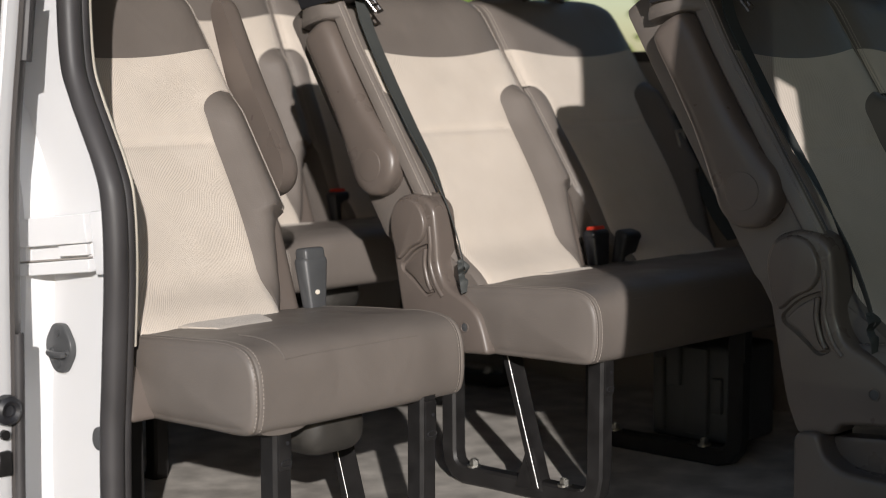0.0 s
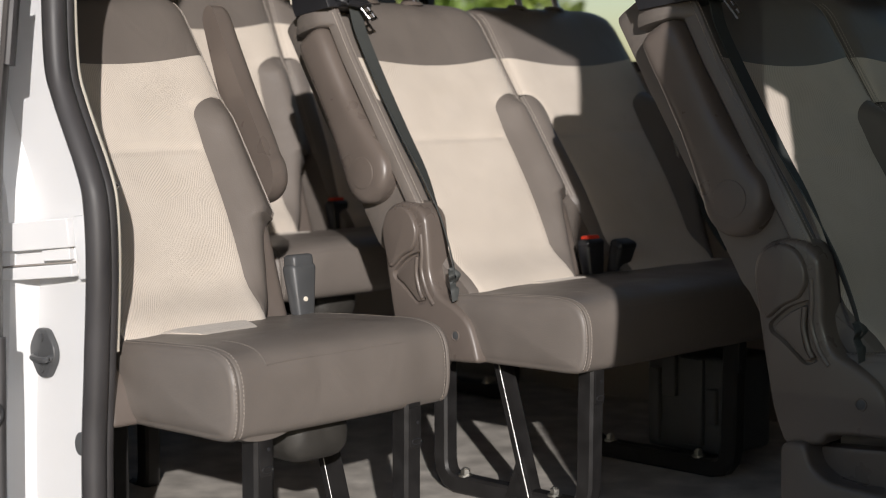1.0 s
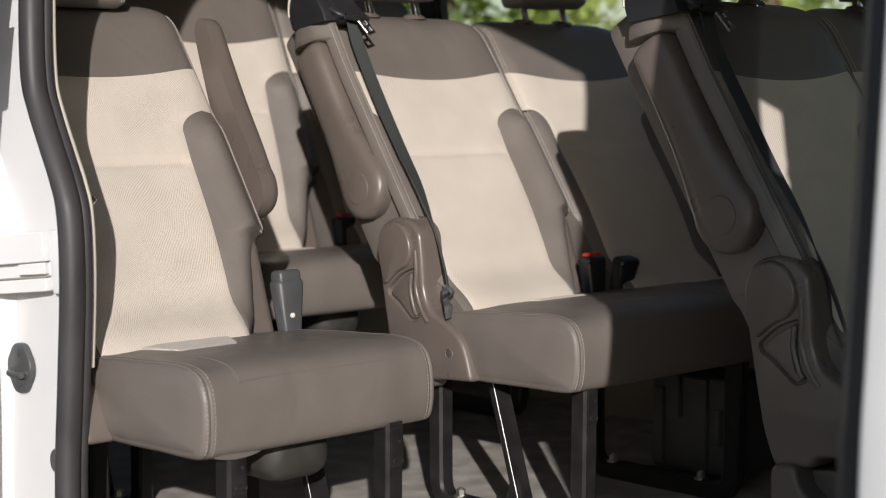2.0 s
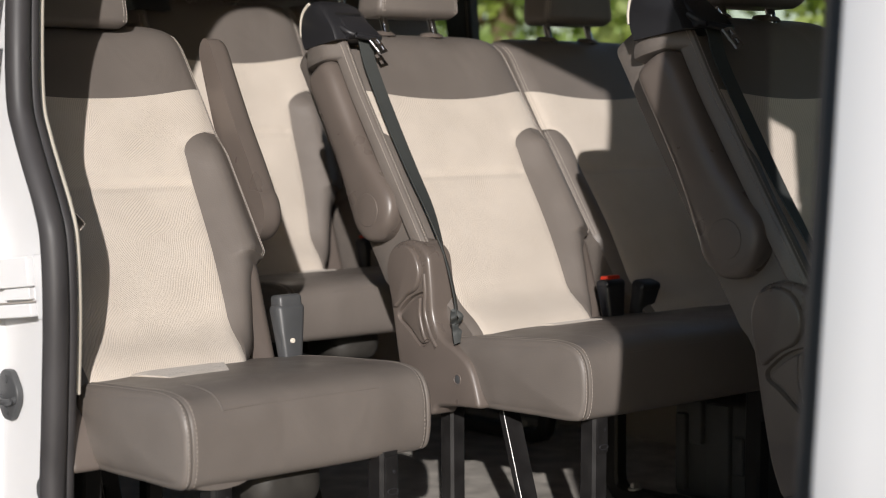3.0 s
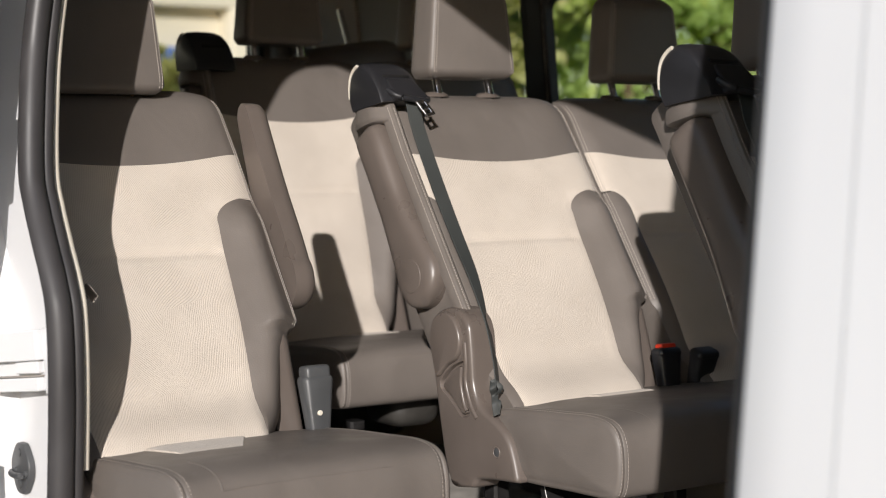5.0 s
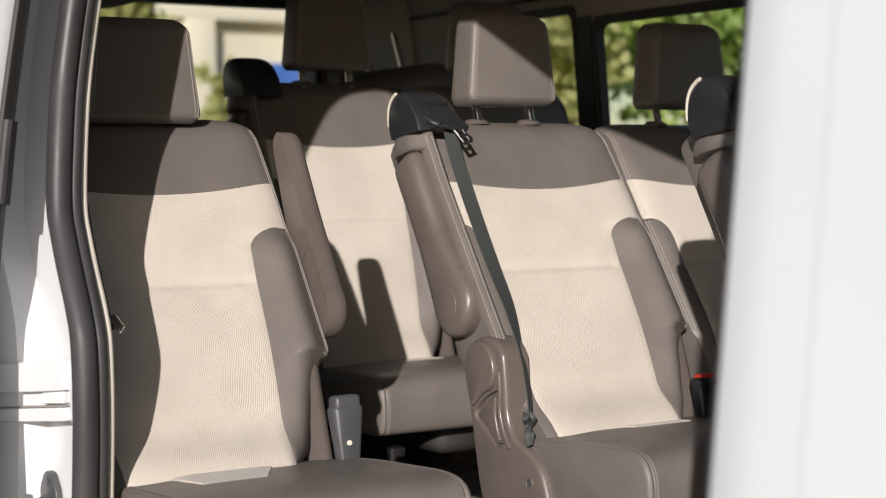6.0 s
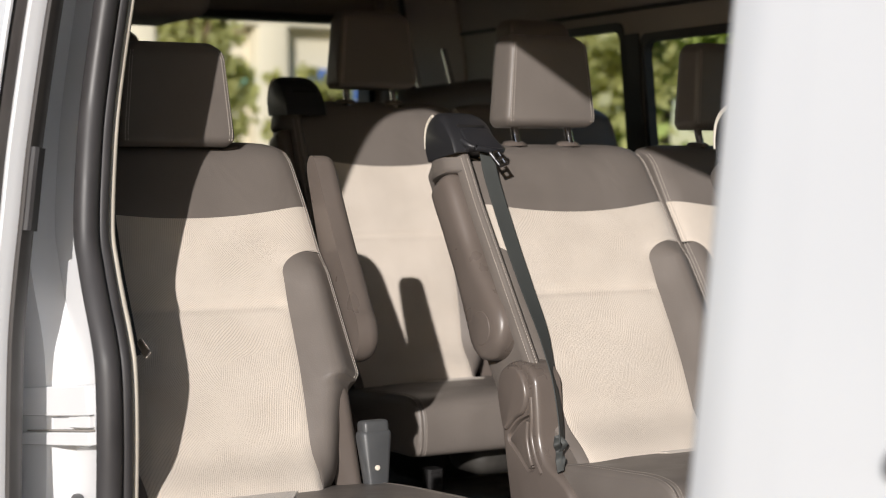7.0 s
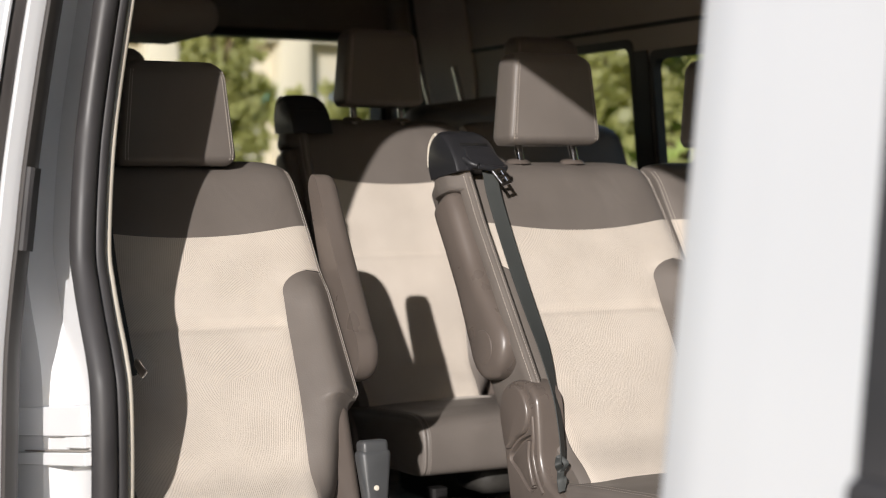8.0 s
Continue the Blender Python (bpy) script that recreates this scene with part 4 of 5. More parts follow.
bm = far_panel(-0.758, -0.700, 0.80, 1.24, 0.01)
for v in bm.verts:
    v.co.y -= 0.005
tagged(link("pillar_trim", bm, TRIM_DARK), "dark pillar trim between the side windows", "pillar", **S)

tagged(link("trim_seam", tube([(-1.9, far_y(1.30) - 0.002, 1.302), (2.9, far_y(1.30) - 0.002, 1.302)], 0.006, 6), TRIM_DARK), "dark seam above the side windows", "trim", **S)

bm = far_panel(-1.86, -1.56, 0.78, 1.50, 0.01)
for v in bm.verts:
    v.co.y -= 0.008
tagged(link("rear_pillar_trim", bm, HEADLINER), "pale taupe trim on the rear pillar", "pillar", **S)
tagged(link("pillar_seam", tube([(-1.875, far_y(z) - 0.006, z) for z in (0.5, 0.8, 1.0, 1.2, 1.4, 1.52)], 0.012, 8), TRIM_DARK), "dark rubber seam beside the rear pillar", "trim", **S)

# rear wall with the tailgate window
XR, WY0, WY1, WZ0, WZ1 = -2.05, -0.72, 0.765, 0.82, 1.385
bm = box((0.06, 1.95, WZ0 + 0.02), (XR, -0.05, WZ0 / 2 - 0.01), 0.004)
box((0.06, 1.95, 0.30), (XR, -0.05, WZ1 + 0.15), 0.004, bm=bm)
box((0.06, 0.12, WZ1 - WZ0), (XR, WY1 + 0.06, (WZ0 + WZ1) / 2), 0.004, bm=bm)
box((0.06, 0.30, WZ1 - WZ0), (XR, WY0 - 0.15, (WZ0 + WZ1) / 2), 0.004, bm=bm)
tagged(link("wall_rear", bm, TRIM_PANEL), "taupe trimmed tailgate of the van", "wall", **S)
root = tagged(new("window_4"), "tailgate window with a dark surround", "window", **S)
ring = round_outline(((WY0 - 0.005, WZ0 - 0.005), (WY1 + 0.005, WZ0 - 0.005), (WY1 + 0.005, WZ1 + 0.005), (WY0 - 0.005, WZ1 + 0.005)), 0.05, 6)
ring2 = round_outline(((WY0 + 0.02, WZ0 + 0.02), (WY1 - 0.02, WZ0 + 0.02), (WY1 - 0.02, WZ1 - 0.02), (WY0 + 0.02, WZ1 - 0.02)), 0.05, 6)
rows = [[Vector((XR + dx, p.x, p.y)) for p in r] for r, dx in ((ring, 0.034), (ring2, 0.042), (ring2, -0.036), (ring, -0.036))]
part("window_frame", grid(rows, close_u=True, close_v=True), TRIM_DARK, root)
gl = part("pane", grid([[Vector((XR, lerp(WY0, WY1, i / 2), lerp(WZ0, WZ1, j / 2))) for j in range(3)] for i in range(3)]), GLASS, root)
gl.visible_shadow = False
for y, r in ((0.845, 0.04), (-0.93, 0.05)):
    tagged(link("corner_trim", tube([(-2.00, y, 0.0), (-2.0, y - 0.01 * math.copysign(1, y), 0.9), (-1.98, y - 0.05 * math.copysign(1, y), 1.56)], r, 14), TRIM_PANEL), "taupe corner pillar trim", "pillar", **S)

# door side wall: rear quarter, jamb, seal
rq = [(-0.02, 0.058), (-0.06, 0.075), (-0.16, 0.085), (-0.45, 0.095), (-1.0, 0.10), (-2.55, 0.10)]
wall_right = tagged(link("wall_right", swept(REAR_EDGE, rq), TRIM_PANEL), "taupe trimmed wall behind the side door", "wall", **S)
jamb_sec = [(-0.012, 0.052), (-0.012, 0.042), (-0.016, 0.036), (-0.050, 0.033), (-0.100, 0.030), (-0.170, 0.027), (-0.182, 0.015), (-0.190, -0.012), (-0.30, -0.036), (-2.6, -0.036)]
part("door_jamb", swept(REAR_EDGE, jamb_sec), PAINT, wall_right, "glossy white painted door jamb")
lobe = circle(-0.002, 0.020, 0.0185, 18)
part("door_seal", swept(REAR_EDGE, lobe, True), RUBBER, wall_right, "thick grey rubber door seal")
part("inner_seal", swept(REAR_EDGE, [(-0.012 + 0.016 * math.cos(w), 0.045 + 0.0125 * math.sin(w)) for w in (2 * math.pi * k / 16 for k in range(16))], True), RUBBER, wall_right)
part("trim_lip", swept([q for q in REAR_EDGE if q[0] > 0.36], circle(-0.017, 0.0620, 0.0072, 12), True), IVORY, wall_right, "cream plastic trim lip")


def jamb_at(z, dx, out=0.0):
    """A point on the jamb's outward face, dx behind the seal."""
    x, y = interp(z, REAR_EDGE)
    xs = [(0.016, 0.036), (0.050, 0.033), (0.100, 0.030), (0.170, 0.027)]
    return Vector((x - dx, y + interp(dx, xs)[0] - out, z))


# end of the sliding rail: two white bars with a slot between, on a shallow pad of the jamb
tilt = Matrix.Translation((0.448, -1.024, 0.534)) @ Euler((0, radians(-6), radians(11))).to_matrix().to_4x4()
for z, h, w in ((0.0215, 0.043, 0.300), (-0.034, 0.019, 0.296)):
    part("rail_end", box((w, 0.026, h), (-w / 2, 0.013, z), 0.0012, 1, m=tilt), PAINT, wall_right, "white rail end block")
part("rail_slot", box((0.28, 0.012, 0.030), (-0.144, 0.022, -0.012), 0.001, 1, m=tilt), PAINT, wall_right)
part("rail_block", box((0.058, 0.012, 0.017), (-0.036, 0.012, -0.010), 0.001, 1, m=tilt), PAINT, wall_right)
part("rail_tongue", box((0.19, 0.016, 0.0025), (-0.100, 0.013, -0.0225), 0.0008, 1, m=tilt), TRIM_PANEL, wall_right)
part("rail_pad", box((0.030, 0.010, 0.094), (0.018, 0.013, -0.002), 0.003, 2, m=tilt), PAINT, wall_right)
# striker plate
c = jamb_at(0.364, 0.146, 0.004)
put = lambda u, v, w: Vector((c.x + u, c.y - w, c.z + v))
ol = round_outline(((-0.034, 0.011), (-0.014, 0.038), (0.014, 0.038), (0.034, 0.011), (0.034, -0.009), (0.013, -0.038), (-0.013, -0.038), (-0.034, -0.009)), 0.010, 5)
st = part("striker", slab(ol, put, -0.004, 0.006, 0.003, 3), PLASTIC_GREY, wall_right, "dark grey door striker plate")
part("striker_loop", tube(spline([put(-0.015, -0.004, 0.004), put(-0.013, -0.007, 0.014), put(0.006, -0.008, 0.016), put(0.024, -0.007, 0.014), put(0.026, -0.004, 0.004)], 5), 0.0050, 8), PLASTIC_GREY, st)
for v in (0.024, -0.024):
    part("screw", tube([put(0, v, 0.005), put(0, v, 0.0078)], 0.0062, 12), PLASTIC_GREY, st)
c2 = jamb_at(0.234, 0.044, 0.002)
part("plug", slab([(0.0115 * math.cos(w), 0.018 * math.sin(w)) for w in (2 * math.pi * k / 24 for k in range(24))], lambda u, v, w: Vector((c2.x - 0.006 + u, c2.y - w + u * 0.2, c2.z + v)), -0.004, 0.005, 0.003, 3), PLASTIC_GREY, wall_right, "round grey rubber plug")

# header over the side door
def header_z(x):
    """Underside of the header, a little lower towards the front."""
    return interp(x, ((0.30, 1.600), (0.80, 1.598), (1.20, 1.560), (1.54, 1.522), (1.80, 1.528), (3.1, 1.53)))[0]


rows = []
for i in range(29):
    x = lerp(0.30, 3.1, i / 28)
    z = header_z(x)
    rows.append([Vector((x, -0.965, z + 0.025)), Vector((x, -0.985, z + 0.06)), Vector((x, -0.985, 1.74)), Vector((x, -0.88, 1.74)), Vector((x, -0.88, z + 0.025))])
tagged(link("door_header", grid(rows, close_u=True, caps=True), PAINT), "white painted header over the side door", "header", **S)
part_seal = tube([(x, -0.91, header_z(x) + 0.008) for x in (0.55 + 0.0625 * k for k in range(21))], 0.020, 12)
tagged(link("header_seal", part_seal, RUBBER), "grey rubber seal under the header", "seal", **S)

# front pillar and front door
fp = [(-0.003, 0.008), (-0.001, 0.003), (0.001, 0.0), (0.005, -0.002), (0.05, -0.0045), (0.0955, -0.006)]
front_pillar = tagged(link("front_pillar", swept(FRONT_EDGE, fp), PAINT), "white painted pillar ahead of the side door", "pillar", **S)
part("door_seal", swept(FRONT_EDGE, circle(-0.030, 0.050, 0.019, 14), True), RUBBER, front_pillar, "black rubber door seal")
part("seal_flange", swept(FRONT_EDGE, [(-0.003, 0.007), (-0.010, 0.016), (-0.012, 0.075)]), RUBBER, front_pillar)
part("inner_trim", swept(FRONT_EDGE, [(0.0, 0.075), (-0.008, 0.085), (0.02, 0.095), (0.09, 0.095)]), TRIM_DARK, front_pillar)
front_door = tagged(new("front_door"), "white front passenger door, closed, with a black window surround", "door")
low = [r for r in FRONT_EDGE if r[0] <= 0.69] + [(0.69, *interp(0.69, FRONT_EDGE))]
up = [(0.69, *interp(0.69, FRONT_EDGE))] + [r for r in FRONT_EDGE if r[0] > 0.69]
part("door_skin", swept(low, [(0.096, 0.02), (0.096, -0.006), (0.099, -0.0095), (0.20, -0.012), (0.60, -0.012), (1.35, 0.0), (1.35, 0.05)]), PAINT, front_door)
part("window_post", swept(up, [(0.096, 0.02), (0.096, -0.006), (0.099, -0.0095), (0.205, -0.012), (0.205, 0.03)]), PAINT, front_door)
part("post_backing", swept(up, [(0.04, 0.022), (0.12, 0.024), (0.203, 0.024)]), PAINT, front_door)
part("window_surround", swept(up, [(0.200, -0.004), (0.206, -0.013), (0.232, -0.011), (0.236, 0.0), (0.236, 0.03), (0.206, 0.03)], True), RUBBER, front_door, "black rubber window surround")
part("belt_strip", tube([(2.04, -1.048, 0.695), (3.15, -1.04, 0.70)], 0.011, 10), RUBBER, front_door)
fine = [(z, *interp(z, FRONT_EDGE)) for z in [0.69 + 0.0244 * i for i in range(40)]]
# near-black panes added to block the sun in place of an unseen front seat
part("pane", swept(fine, [(0.318, 0.012), (1.33, 0.02)]), GLASS_SUN_BLOCK, front_door, "near-black pane added to block the sun")
# the gap left between z 1.08 and 1.19 lets one sun patch in
part("sun_gap_pane", swept([q for q in fine if q[0] < 1.08], [(0.21, 0.012), (0.318, 0.012)]), GLASS_SUN_BLOCK, front_door, "near-black pane added to block the sun")
part("sun_gap_pane", swept([q for q in fine if q[0] > 1.19], [(0.21, 0.012), (0.318, 0.012)]), GLASS_SUN_BLOCK, front_door, "near-black pane added to block the sun")
part("front_post", tube([(3.17, -1.04, 0.69), (2.75, -0.92, 1.56)], 0.045, 10), PAINT, front_door)
# unseen plain wall, added to close the front end and hold light out
bm = box((0.04, 1.78, 1.68), (2.62, -0.05, 0.82), 0.01)
tagged(link("wall_front", bm, TRIM_DARK), "plain dark unseen wall added to close the front", "wall", **S)

# the sliding door, pushed back along the outside
DOOR = [(z, 0.420, y) for z, y, _ in smooth_table(((-0.10, -1.125, 0), (0.16, -1.121, 0), (0.32, -1.116, 0), (0.45, -1.113, 0), (0.58, -1.109, 0), (0.66, -1.105, 0), (0.74, -1.097, 0), (0.82, -1.087, 0), (0.92, -1.075, 0), (1.06, -1.053, 0), (1.14, -1.039, 0), (1.40, -0.992, 0), (1.62, -0.950, 0)))]
sliding = tagged(new("sliding_door"), "white sliding door pushed open beside the opening", "door")
part("inner_panel", swept(DOOR, [(-0.9, 0.010), (-0.05, 0.010), (-0.030, 0.009), (-0.028, 0.004)]), PAINT, sliding)
part("inner_weatherstrip", swept(DOOR, [(-0.034, 0.006), (-0.030, 0.009), (-0.026, 0.0085), (-0.010, -0.006), (-0.002, -0.0165), (-0.003, -0.020), (-0.010, -0.0215)]), WEATHERSTRIP, sliding, "grey weatherstrip along the door edge")
part("edge_flange", swept(DOOR, [(-0.012, -0.0200), (-0.0075, -0.0210), (-0.006, -0.0230), (-0.003, -0.034), (0.0, -0.0455), (-0.002, -0.048), (-0.012, -0.049)]), PAINT, sliding)
part("outer_weatherstrip", swept(DOOR, [(-0.014, -0.0485), (-0.007, -0.050), (-0.005, -0.054), (-0.005, -0.066), (-0.009, -0.0705)]), WEATHERSTRIP, sliding, "grey weatherstrip along the door edge")
part("door_skin", swept(DOOR, [(-0.012, -0.070), (0.002, -0.072), (0.004, -0.076), (0.002, -0.081), (-0.10, -0.088), (-1.3, -0.095)]), PAINT, sliding)
low_rubber = [q for q in DOOR if q[0] < 0.41]
part("edge_rubber", swept(low_rubber, circle(-0.004, -0.010, 0.0085, 12), True), RUBBER, sliding, "black rubber strip on the lower door edge")
latch = [Vector((0.413, interp(z, DOOR)[1] - 0.004, z)) for z in (0.800 + 0.0148 * k for k in range(9))]
part("latch_cover", bar(latch, 0.028, 0.014, side=(-0.74, 0.67, 0), c=0.3), RUBBER, sliding, "grey latch cover on the door edge")
part("bump_stop", grid([[Vector((0.406 + h, -1.152 + r * math.cos(w), 0.300 + r * math.sin(w))) for w in (2 * math.pi * k / 20 for k in range(20))] for h, r in ((0, 0.020), (0.016, 0.023), (0.026, 0.021), (0.030, 0.015), (0.027, 0.0095), (0.0215, 0.0085), (0.0205, 0.006))], close_u=True, caps=True), PLASTIC_BLACK, sliding, "black rubber bump stop")
part("screw", tube([(0.416, -1.156, 0.264), (0.426, -1.156, 0.264)], 0.0075, 12), STEEL_BLACK, sliding)
part("lock_catch", box((0.012, 0.022, 0.036), (0.420, -1.158, 0.222), 0.002, 1), STEEL_BLACK, sliding, "dark lock catch")

# ---- seats ----
seat_a = tagged(seat("single_seat", (-0.726,), 1, housing=False, covers=False, drop=(0.052,), pod=True, buckles=(((0.382, -0.522, 0.418), 6, False, True),), legs=((-0.580, 0.019, True), (-0.865, 0.0, False))), "brown leather and beige fabric single seat, armrest folded up", "seat", "van seats")
side_cover(seat_a, -0.728, -1)
rows = []
for i in range(13):
    sag = math.sin(math.pi * i / 12) ** 0.7
    y = -0.912 + 0.085 * i / 12
    rows.append([Vector((x, y, z)) for x, z in ((0.640, 0.268), (0.684, 0.264 - 0.009 * sag), (0.704, 0.266 - 0.007 * sag), (0.710, 0.274), (0.690, 0.274), (0.650, 0.276))])
part("loose_flap", grid(rows, close_u=True, caps=True), LEATHER, seat_a, "loose leather edge under the cushion corner")
bench_b = tagged(seat("bench_seat", (0.064, 0.523), -1, buckles=(((0.400, 0.238, 0.405), 6), ((0.405, 0.318, 0.40), -16, False)), legs=((-0.105, 0.0, True), (0.335, 0.0, False))), "brown leather and beige fabric double bench, belt at the shoulder", "bench seat", "van seats")
bench_c = tagged(seat("bench_seat", (0.064, 0.523), -1, lean=radians(31.7), outlet_drop=0.010, drop=(0.02,), buckles=(((0.400, 0.238, 0.405), 6), ((0.405, 0.318, 0.40), -16, False)), legs=((-0.105, 0.0, True), (0.335, 0.0, False))), "brown leather double bench in shade behind the front pillar", "bench seat", "van seats")
bench_c.matrix_basis = pose(0.843, 0, -0.018)
put = lambda u, v, w: Vector((u, 0.064 - w, v))
plinth = part("base_cover", slab(round_outline(((0.296, 0.234), (0.340, 0.240), (0.350, 0.204), (0.382, 0.184), (0.78, 0.166), (0.78, 0.008), (0.296, 0.008)), 0.014, 4), put, 0.20, 0.268, 0.008, 3), PLASTIC_BROWN, bench_c, "moulded base cover with an oblong pocket")
part("pocket_back", slab(round_outline(((0.34, 0.12), (0.78, 0.12), (0.78, 0.262), (0.34, 0.228)), 0.01, 3), put, 0.19, 0.225, 0.004, 2), PLASTIC_BROWN, plinth)
bench_d = tagged(seat("bench_seat", (0.064, 0.523), -1, lean=radians(23.0), belt=False, pod=True, drop=(0.0,), buckles=(((0.390, 0.312, 0.388), 6),), legs=((-0.105, 0.0, False), (0.62, 0.0, False))), "brown leather and beige fabric double bench with an upright back", "bench seat", "van seats")
bench_d.matrix_basis = pose(-0.862, 0.018, 0.005)
for ob in bench_d.children:
    if ob.name.startswith("cushion"):
        ob.scale.z, ob.location.z, ob.location.x = 0.93, 0.0610, 0.02
    elif not ob.name.startswith("leg_frame"):
        ob.location.z += 0.045
rear_single = tagged(seat("single_seat", (-0.735,), 1, lean=radians(20), housing=False, covers=False, drop=(0.0,), legs=((-0.608, 0.04, True), (-0.865, 0.0, False))), "brown leather single seat in shade by the rear quarter", "seat", "van seats")
rear_single.matrix_basis = pose(-0.84, 0.122, -0.035)
folded = tagged(new("folded_seat"), "dark leather rear seat folded up against the side", "seat")
part("cushion", box((0.14, 0.34, 0.40), (0, 0, 0), 0.05, 4, m=pose(-1.35, 0.66, 0.94, 8, 14, 0)), LEATHER, folded)
part("base", box((0.20, 0.30, 0.72), (0, 0, 0), 0.03, 3, m=pose(-1.42, 0.68, 0.37)), PLASTIC_BLACK, folded)
for o in (-0.055, 0.055):
    part("headrest_post", tube([(-1.36, 0.62 + o, 1.12), (-1.40, 0.61 + o, 1.24)], 0.008, 10), CHROME, folded, "chrome headrest post")

heater = tagged(link("heater_box", box((0.20, 0.17, 0.205), (0.500, 0.505, 0.106), 0.012, 3), PLASTIC_GREY), "dark grey heater box under the bench", "heater")
for x, w, z0, z1 in ((0.427, 0.026, 0.020, 0.175), (0.465, 0.034, 0.118, 0.206), (0.523, 0.056, 0.022, 0.204), (0.573, 0.024, 0.070, 0.145)):
    part("rib", box((w, 0.016, z1 - z0), (x, 0.415, (z0 + z1) / 2), 0.004, 2), PLASTIC_GREY, heater)
part("foot", box((0.22, 0.05, 0.014), (0.500, 0.405, -0.003), 0.004, 2), PLASTIC_BLACK, heater)

# belt of the single seat, hanging beside the door pillar
sb = tagged(new("seat_belt"), "dark seat belt hanging beside the door pillar", "seat belt")
pts = spline([(0.19, -0.925, 1.10), (0.30, -0.935, 0.80), (0.375, -0.938, 0.66), (0.405, -0.938, 0.61)], 6)
part("webbing", grid([[p + Vector((0.006 * q, 0.008 * q, 0.003 * q)) + Vector((0, 0.0015 * e, 0)) for q, e in ((-1, 0), (1, 0), (1, 1), (-1, 1))] for p in pts], close_u=True, caps=True), BELT, sb)
part("belt_tongue", box((0.030, 0.006, 0.016), (0, 0, 0), 0.003, 2, m=pose(0.412, -0.925, 0.622, 0, 40, 20)), CHROME, sb, "metal belt tongue")
# belt of the window place on the bench
sb = tagged(new("seat_belt"), "dark seat belt with a metal tongue by the far wall", "seat belt")
pts = spline([(0.15, 0.78, 1.02), (0.22, 0.755, 0.80), (0.27, 0.715, 0.61), (0.37, 0.70, 0.46), (0.42, 0.70, 0.40)], 6)
part("webbing", grid([[p + Vector((0.004 * q, 0.022 * q, 0.002 * q)) + Vector((0.0015 * e, 0, 0.001 * e)) for q, e in ((-1, 0), (1, 0), (1, 1), (-1, 1))] for p in pts], close_u=True, caps=True), BELT, sb)
bm = bmesh.new()
c = Vector((0.275, 0.690, 0.62))
for o in (-0.012, 0.012):
    bar([c + Vector((0.0, o, 0.018)), c + Vector((0.012, o, -0.020))], 0.007, 0.004, bm=bm)
for v in (0.018, -0.020):
    bar([c + Vector((0.006 - v * 0.3, -0.015, v)), c + Vector((0.006 - v * 0.3, 0.015, v))], 0.004, 0.007, side=(1, 0, 0), bm=bm)
part("belt_tongue", bm, ZINC, sb, "metal belt tongue")

# overhead duct at the rear
tagged(link("overhead_duct", box((0.34, 0.80, 0.10), (-1.35, -0.53, 1.328), 0.045, 4), HEADLINER), "taupe overhead duct under the ceiling", "duct", **S)
tagged(link("duct_hanger", box((0.30, 0.78, 0.28), (-1.36, -0.54, 1.49), 0.01), HEADLINER), "taupe headliner drop above the duct", "duct", **S)

# ---- outside ----
bm = grid([[Vector((lerp(-120, 120, i / 40), lerp(-120, 120, j / 40), -0.56)) for j in range(41)] for i in range(41)])
tagged(link("ground", bm, ASPHALT), "grey asphalt ground round the van", "ground", **S)
bm = grid([[Vector((lerp(-60, -7, i / 20), lerp(2.5, 60, j / 20), -0.545)) for j in range(21)] for i in range(21)])
tagged(link("lawn", bm, GRASS), "sunlit lawn behind the van", "lawn", **S)


def tree(at, h, r, seed, mat, trunk=0.12, droop=0.3, n=3600):
    rnd = random.Random(seed)
    root = new("tree")
    x, y, z = at
    top = Vector((x + rnd.uniform(-0.3, 0.3), y + rnd.uniform(-0.3, 0.3), z + h * 0.72))
    bm = tube(spline([(x, y, z), (x + 0.05, y, z + h * 0.3), tuple(top)], 5), trunk, 9)
    ends = []
    for k in range(9):
        a = k * 2.4 + rnd.random()
        s = Vector((x, y, z + h * rnd.uniform(0.35, 0.7)))
        e = Vector((x + math.cos(a) * r * rnd.uniform(0.5, 0.95), y + math.sin(a) * r * rnd.uniform(0.5, 0.95), z + h * rnd.uniform(0.5, 0.95)))
        ends += [e, (s + e) / 2]
        tube([s, (s + e) / 2 + Vector((0, 0, 0.15)), e], trunk * 0.35, 6, bm=bm)
    part("trunk", bm, BARK, root)
    bm = bmesh.new()
    cl = []
    for e in ends + [top]:
        for _ in range(5):
            cl.append((e + Vector((rnd.gauss(0, r * 0.22), rnd.gauss(0, r * 0.22), rnd.gauss(0, h * 0.09))), rnd.uniform(0.14, 0.34) * r))
    for _ in range(n):
        c, cr = rnd.choice(cl)
        p = c + Vector((rnd.gauss(0, 1), rnd.gauss(0, 1), rnd.gauss(0, 0.8) - droop * rnd.random())).normalized() * cr * rnd.random() ** 0.4
        a = Vector((rnd.gauss(0, 1), rnd.gauss(0, 1), rnd.gauss(0, 1))).normalized() * rnd.uniform(0.05, 0.10)
        b = a.orthogonal().normalized() * rnd.uniform(0.03, 0.06)
        bm.faces.new([bm.verts.new(p + v) for v in (-a, b, a, -b)])
    me = bpy.data.meshes.new("crown")
    bm.to_mesh(me)
    bm.free()
    me.materials.append(mat)
    ob = new("crown", me)
    ob.parent = root
    return root


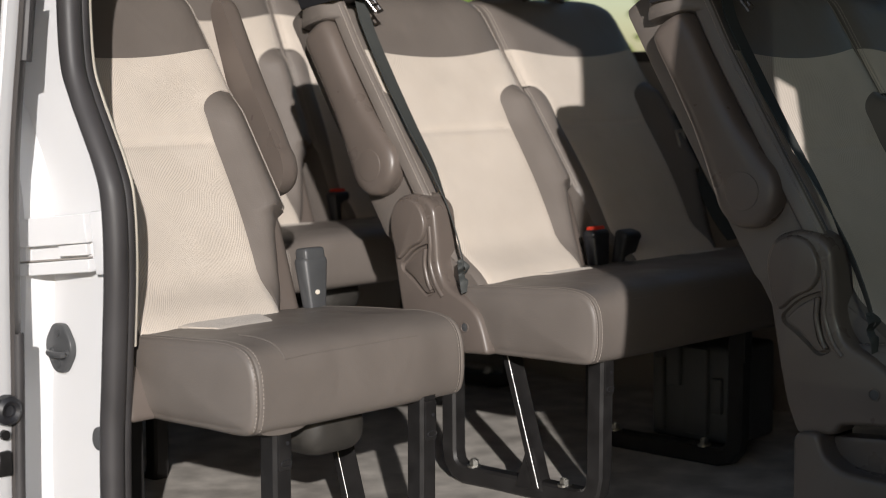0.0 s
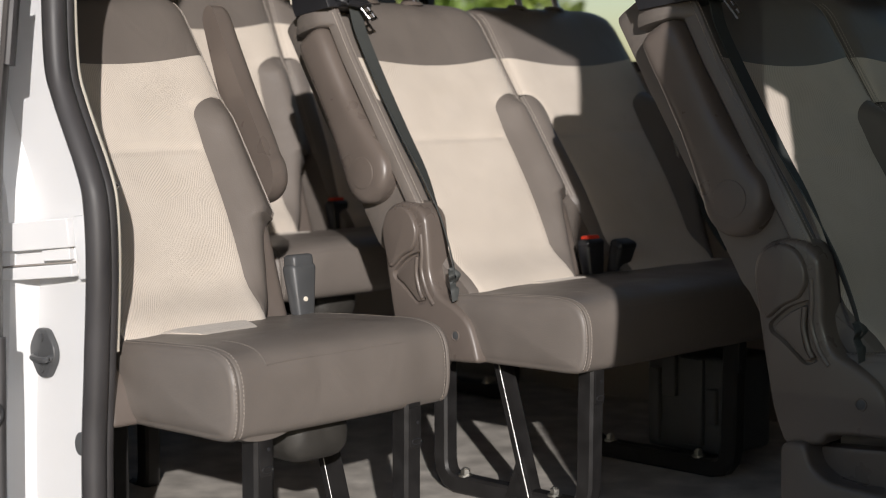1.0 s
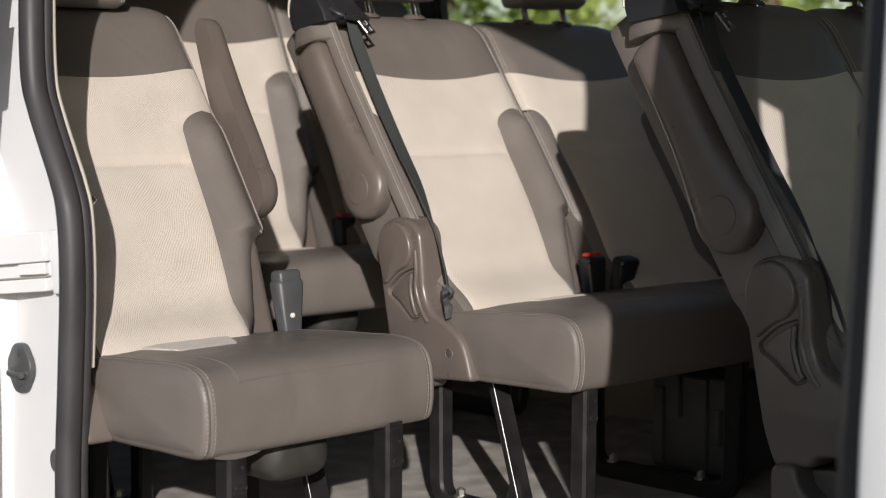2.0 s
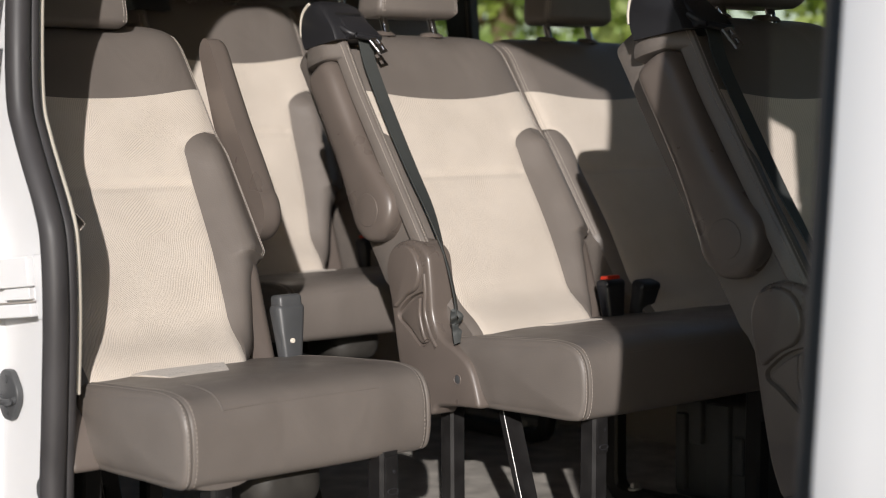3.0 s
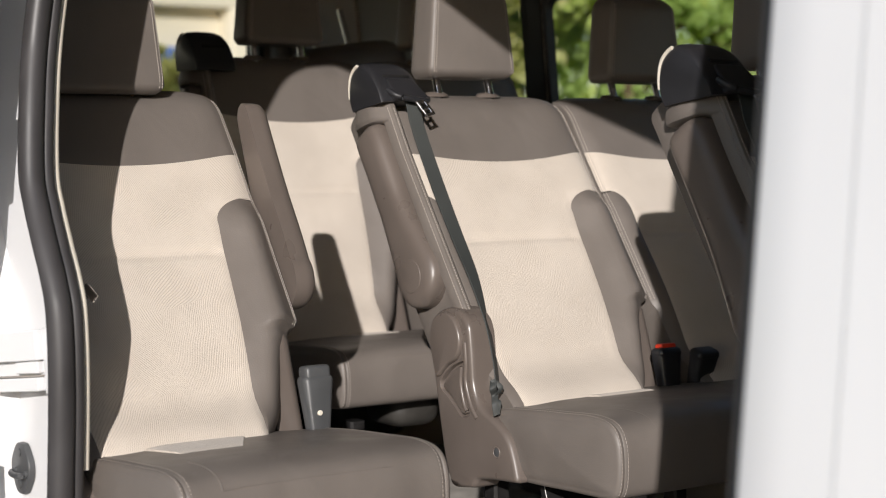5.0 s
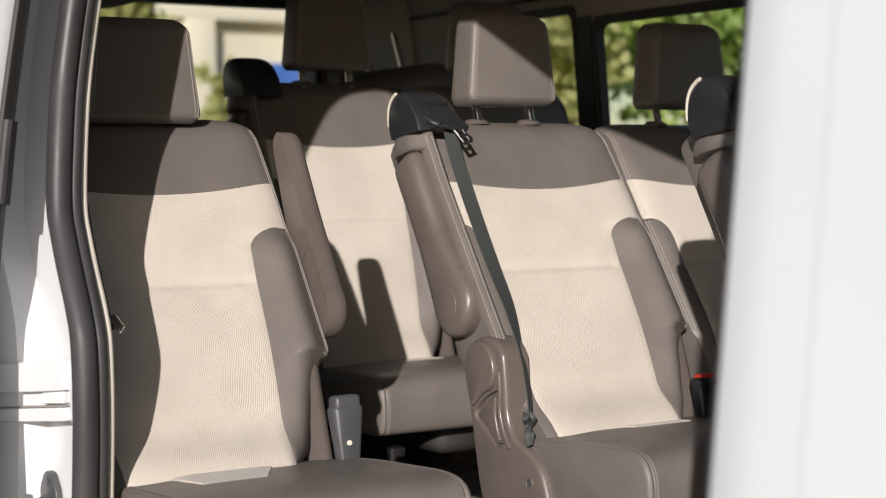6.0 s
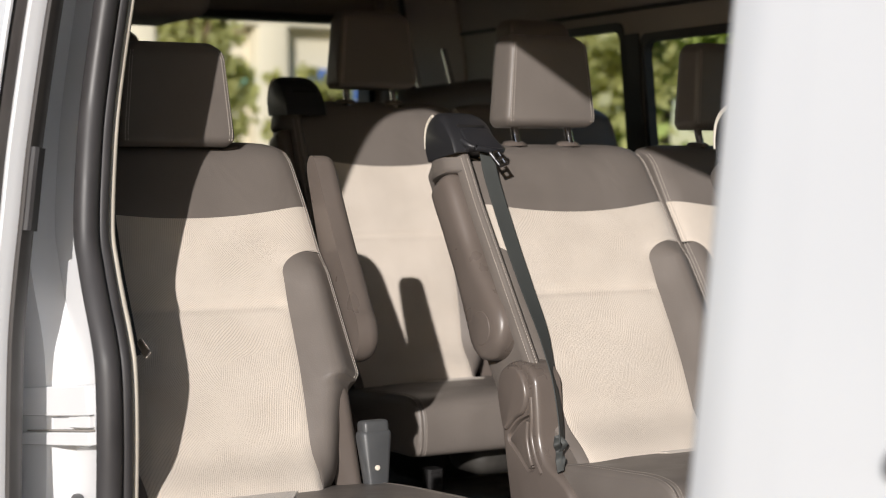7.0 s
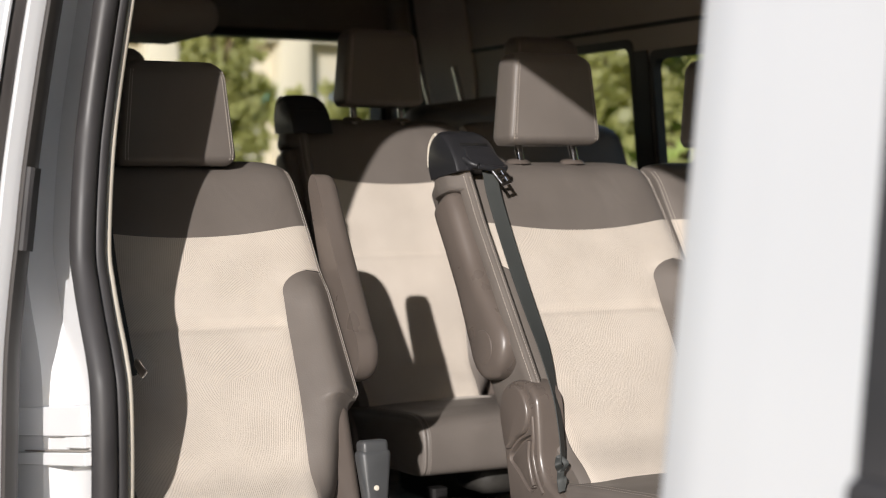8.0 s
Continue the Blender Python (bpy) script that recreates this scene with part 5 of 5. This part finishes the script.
for k, (at, h, r, mt) in enumerate((((-16, 5.9, -0.56), 4.3, 0.62, LEAF_PALE), ((-21, 9.9, -0.56), 3.4, 0.6, LEAF_PALE), ((-9.2, 6.5, -0.56), 4.4, 1.0, LEAF_PALE), ((-9.4, 7.5, -0.56), 4.2, 1.1, LEAF), ((-9.0, 8.7, -0.56), 4.5, 1.2, LEAF_DARK), ((-8.6, 10.0, -0.56), 4.6, 1.3, LEAF), ((-6.6, 10.6, -0.56), 4.8, 1.5, LEAF), ((-3.5, 10.8, -0.56), 5.0, 1.7, LEAF), ((0.2, 11, -0.56), 5.0, 1.9, LEAF_DARK), ((-12.0, 9.6, -0.56), 5.0, 1.5, LEAF))):
    tagged(tree(at, h, r, 11 + k, mt), "leafy tree in the sun behind the van", "tree", "trees outside")
for k, (x, y, sx, h) in enumerate(((-17, 6.0, 1.4, 1.3), (-19, 9.0, 1.7, 1.5), (-8, 6.6, 1.3, 1.4), (-4, 7.5, 1.4, 1.5), (-14, 8.4, 1.3, 1.4))):
    tagged(tree((x, y, -0.56), h * 1.15, sx, 70 + k, LEAF, 0.04, n=1800), "low green shrub on the lawn", "shrub", "shrubs outside")

# building behind
XB = -24.0
bld = tagged(new("building"), "cream stone building with columns and teal shopfront panels", "building")
part("wall", box((1.0, 22, 9.0), (XB - 0.5, 3.5, 3.94), 0.02), STONE, bld)
rnd = random.Random(4)
for k in range(9):
    y = -6.4 + k * 2.4
    part("column", box((0.45, 0.55, 8.8), (XB + 0.22, y, 3.84), 0.03), STONE, bld)
    for zz in (0.75, 4.2):
        w = part("window", box((0.10, 1.35, 1.5 if zz < 2 else 2.2), (XB + 0.04, y + 1.2, zz + (0.75 if zz < 2 else 1.1)), 0.02), WINDOW_DARK, bld)
    part("panel", box((0.12, 1.8 + 0.4 * (k % 2), 0.42 + 0.12 * (k % 3)), (XB + 0.12, y + 1.9, 2.42 + 0.1 * (k % 2)), 0.02), (TEAL, BLUE, TEAL)[k % 3], bld, "coloured shopfront panel")
for z in (3.6, 7.0):
    part("cornice", box((0.5, 22, 0.25), (XB + 0.2, 3.5, z), 0.03), STONE, bld)
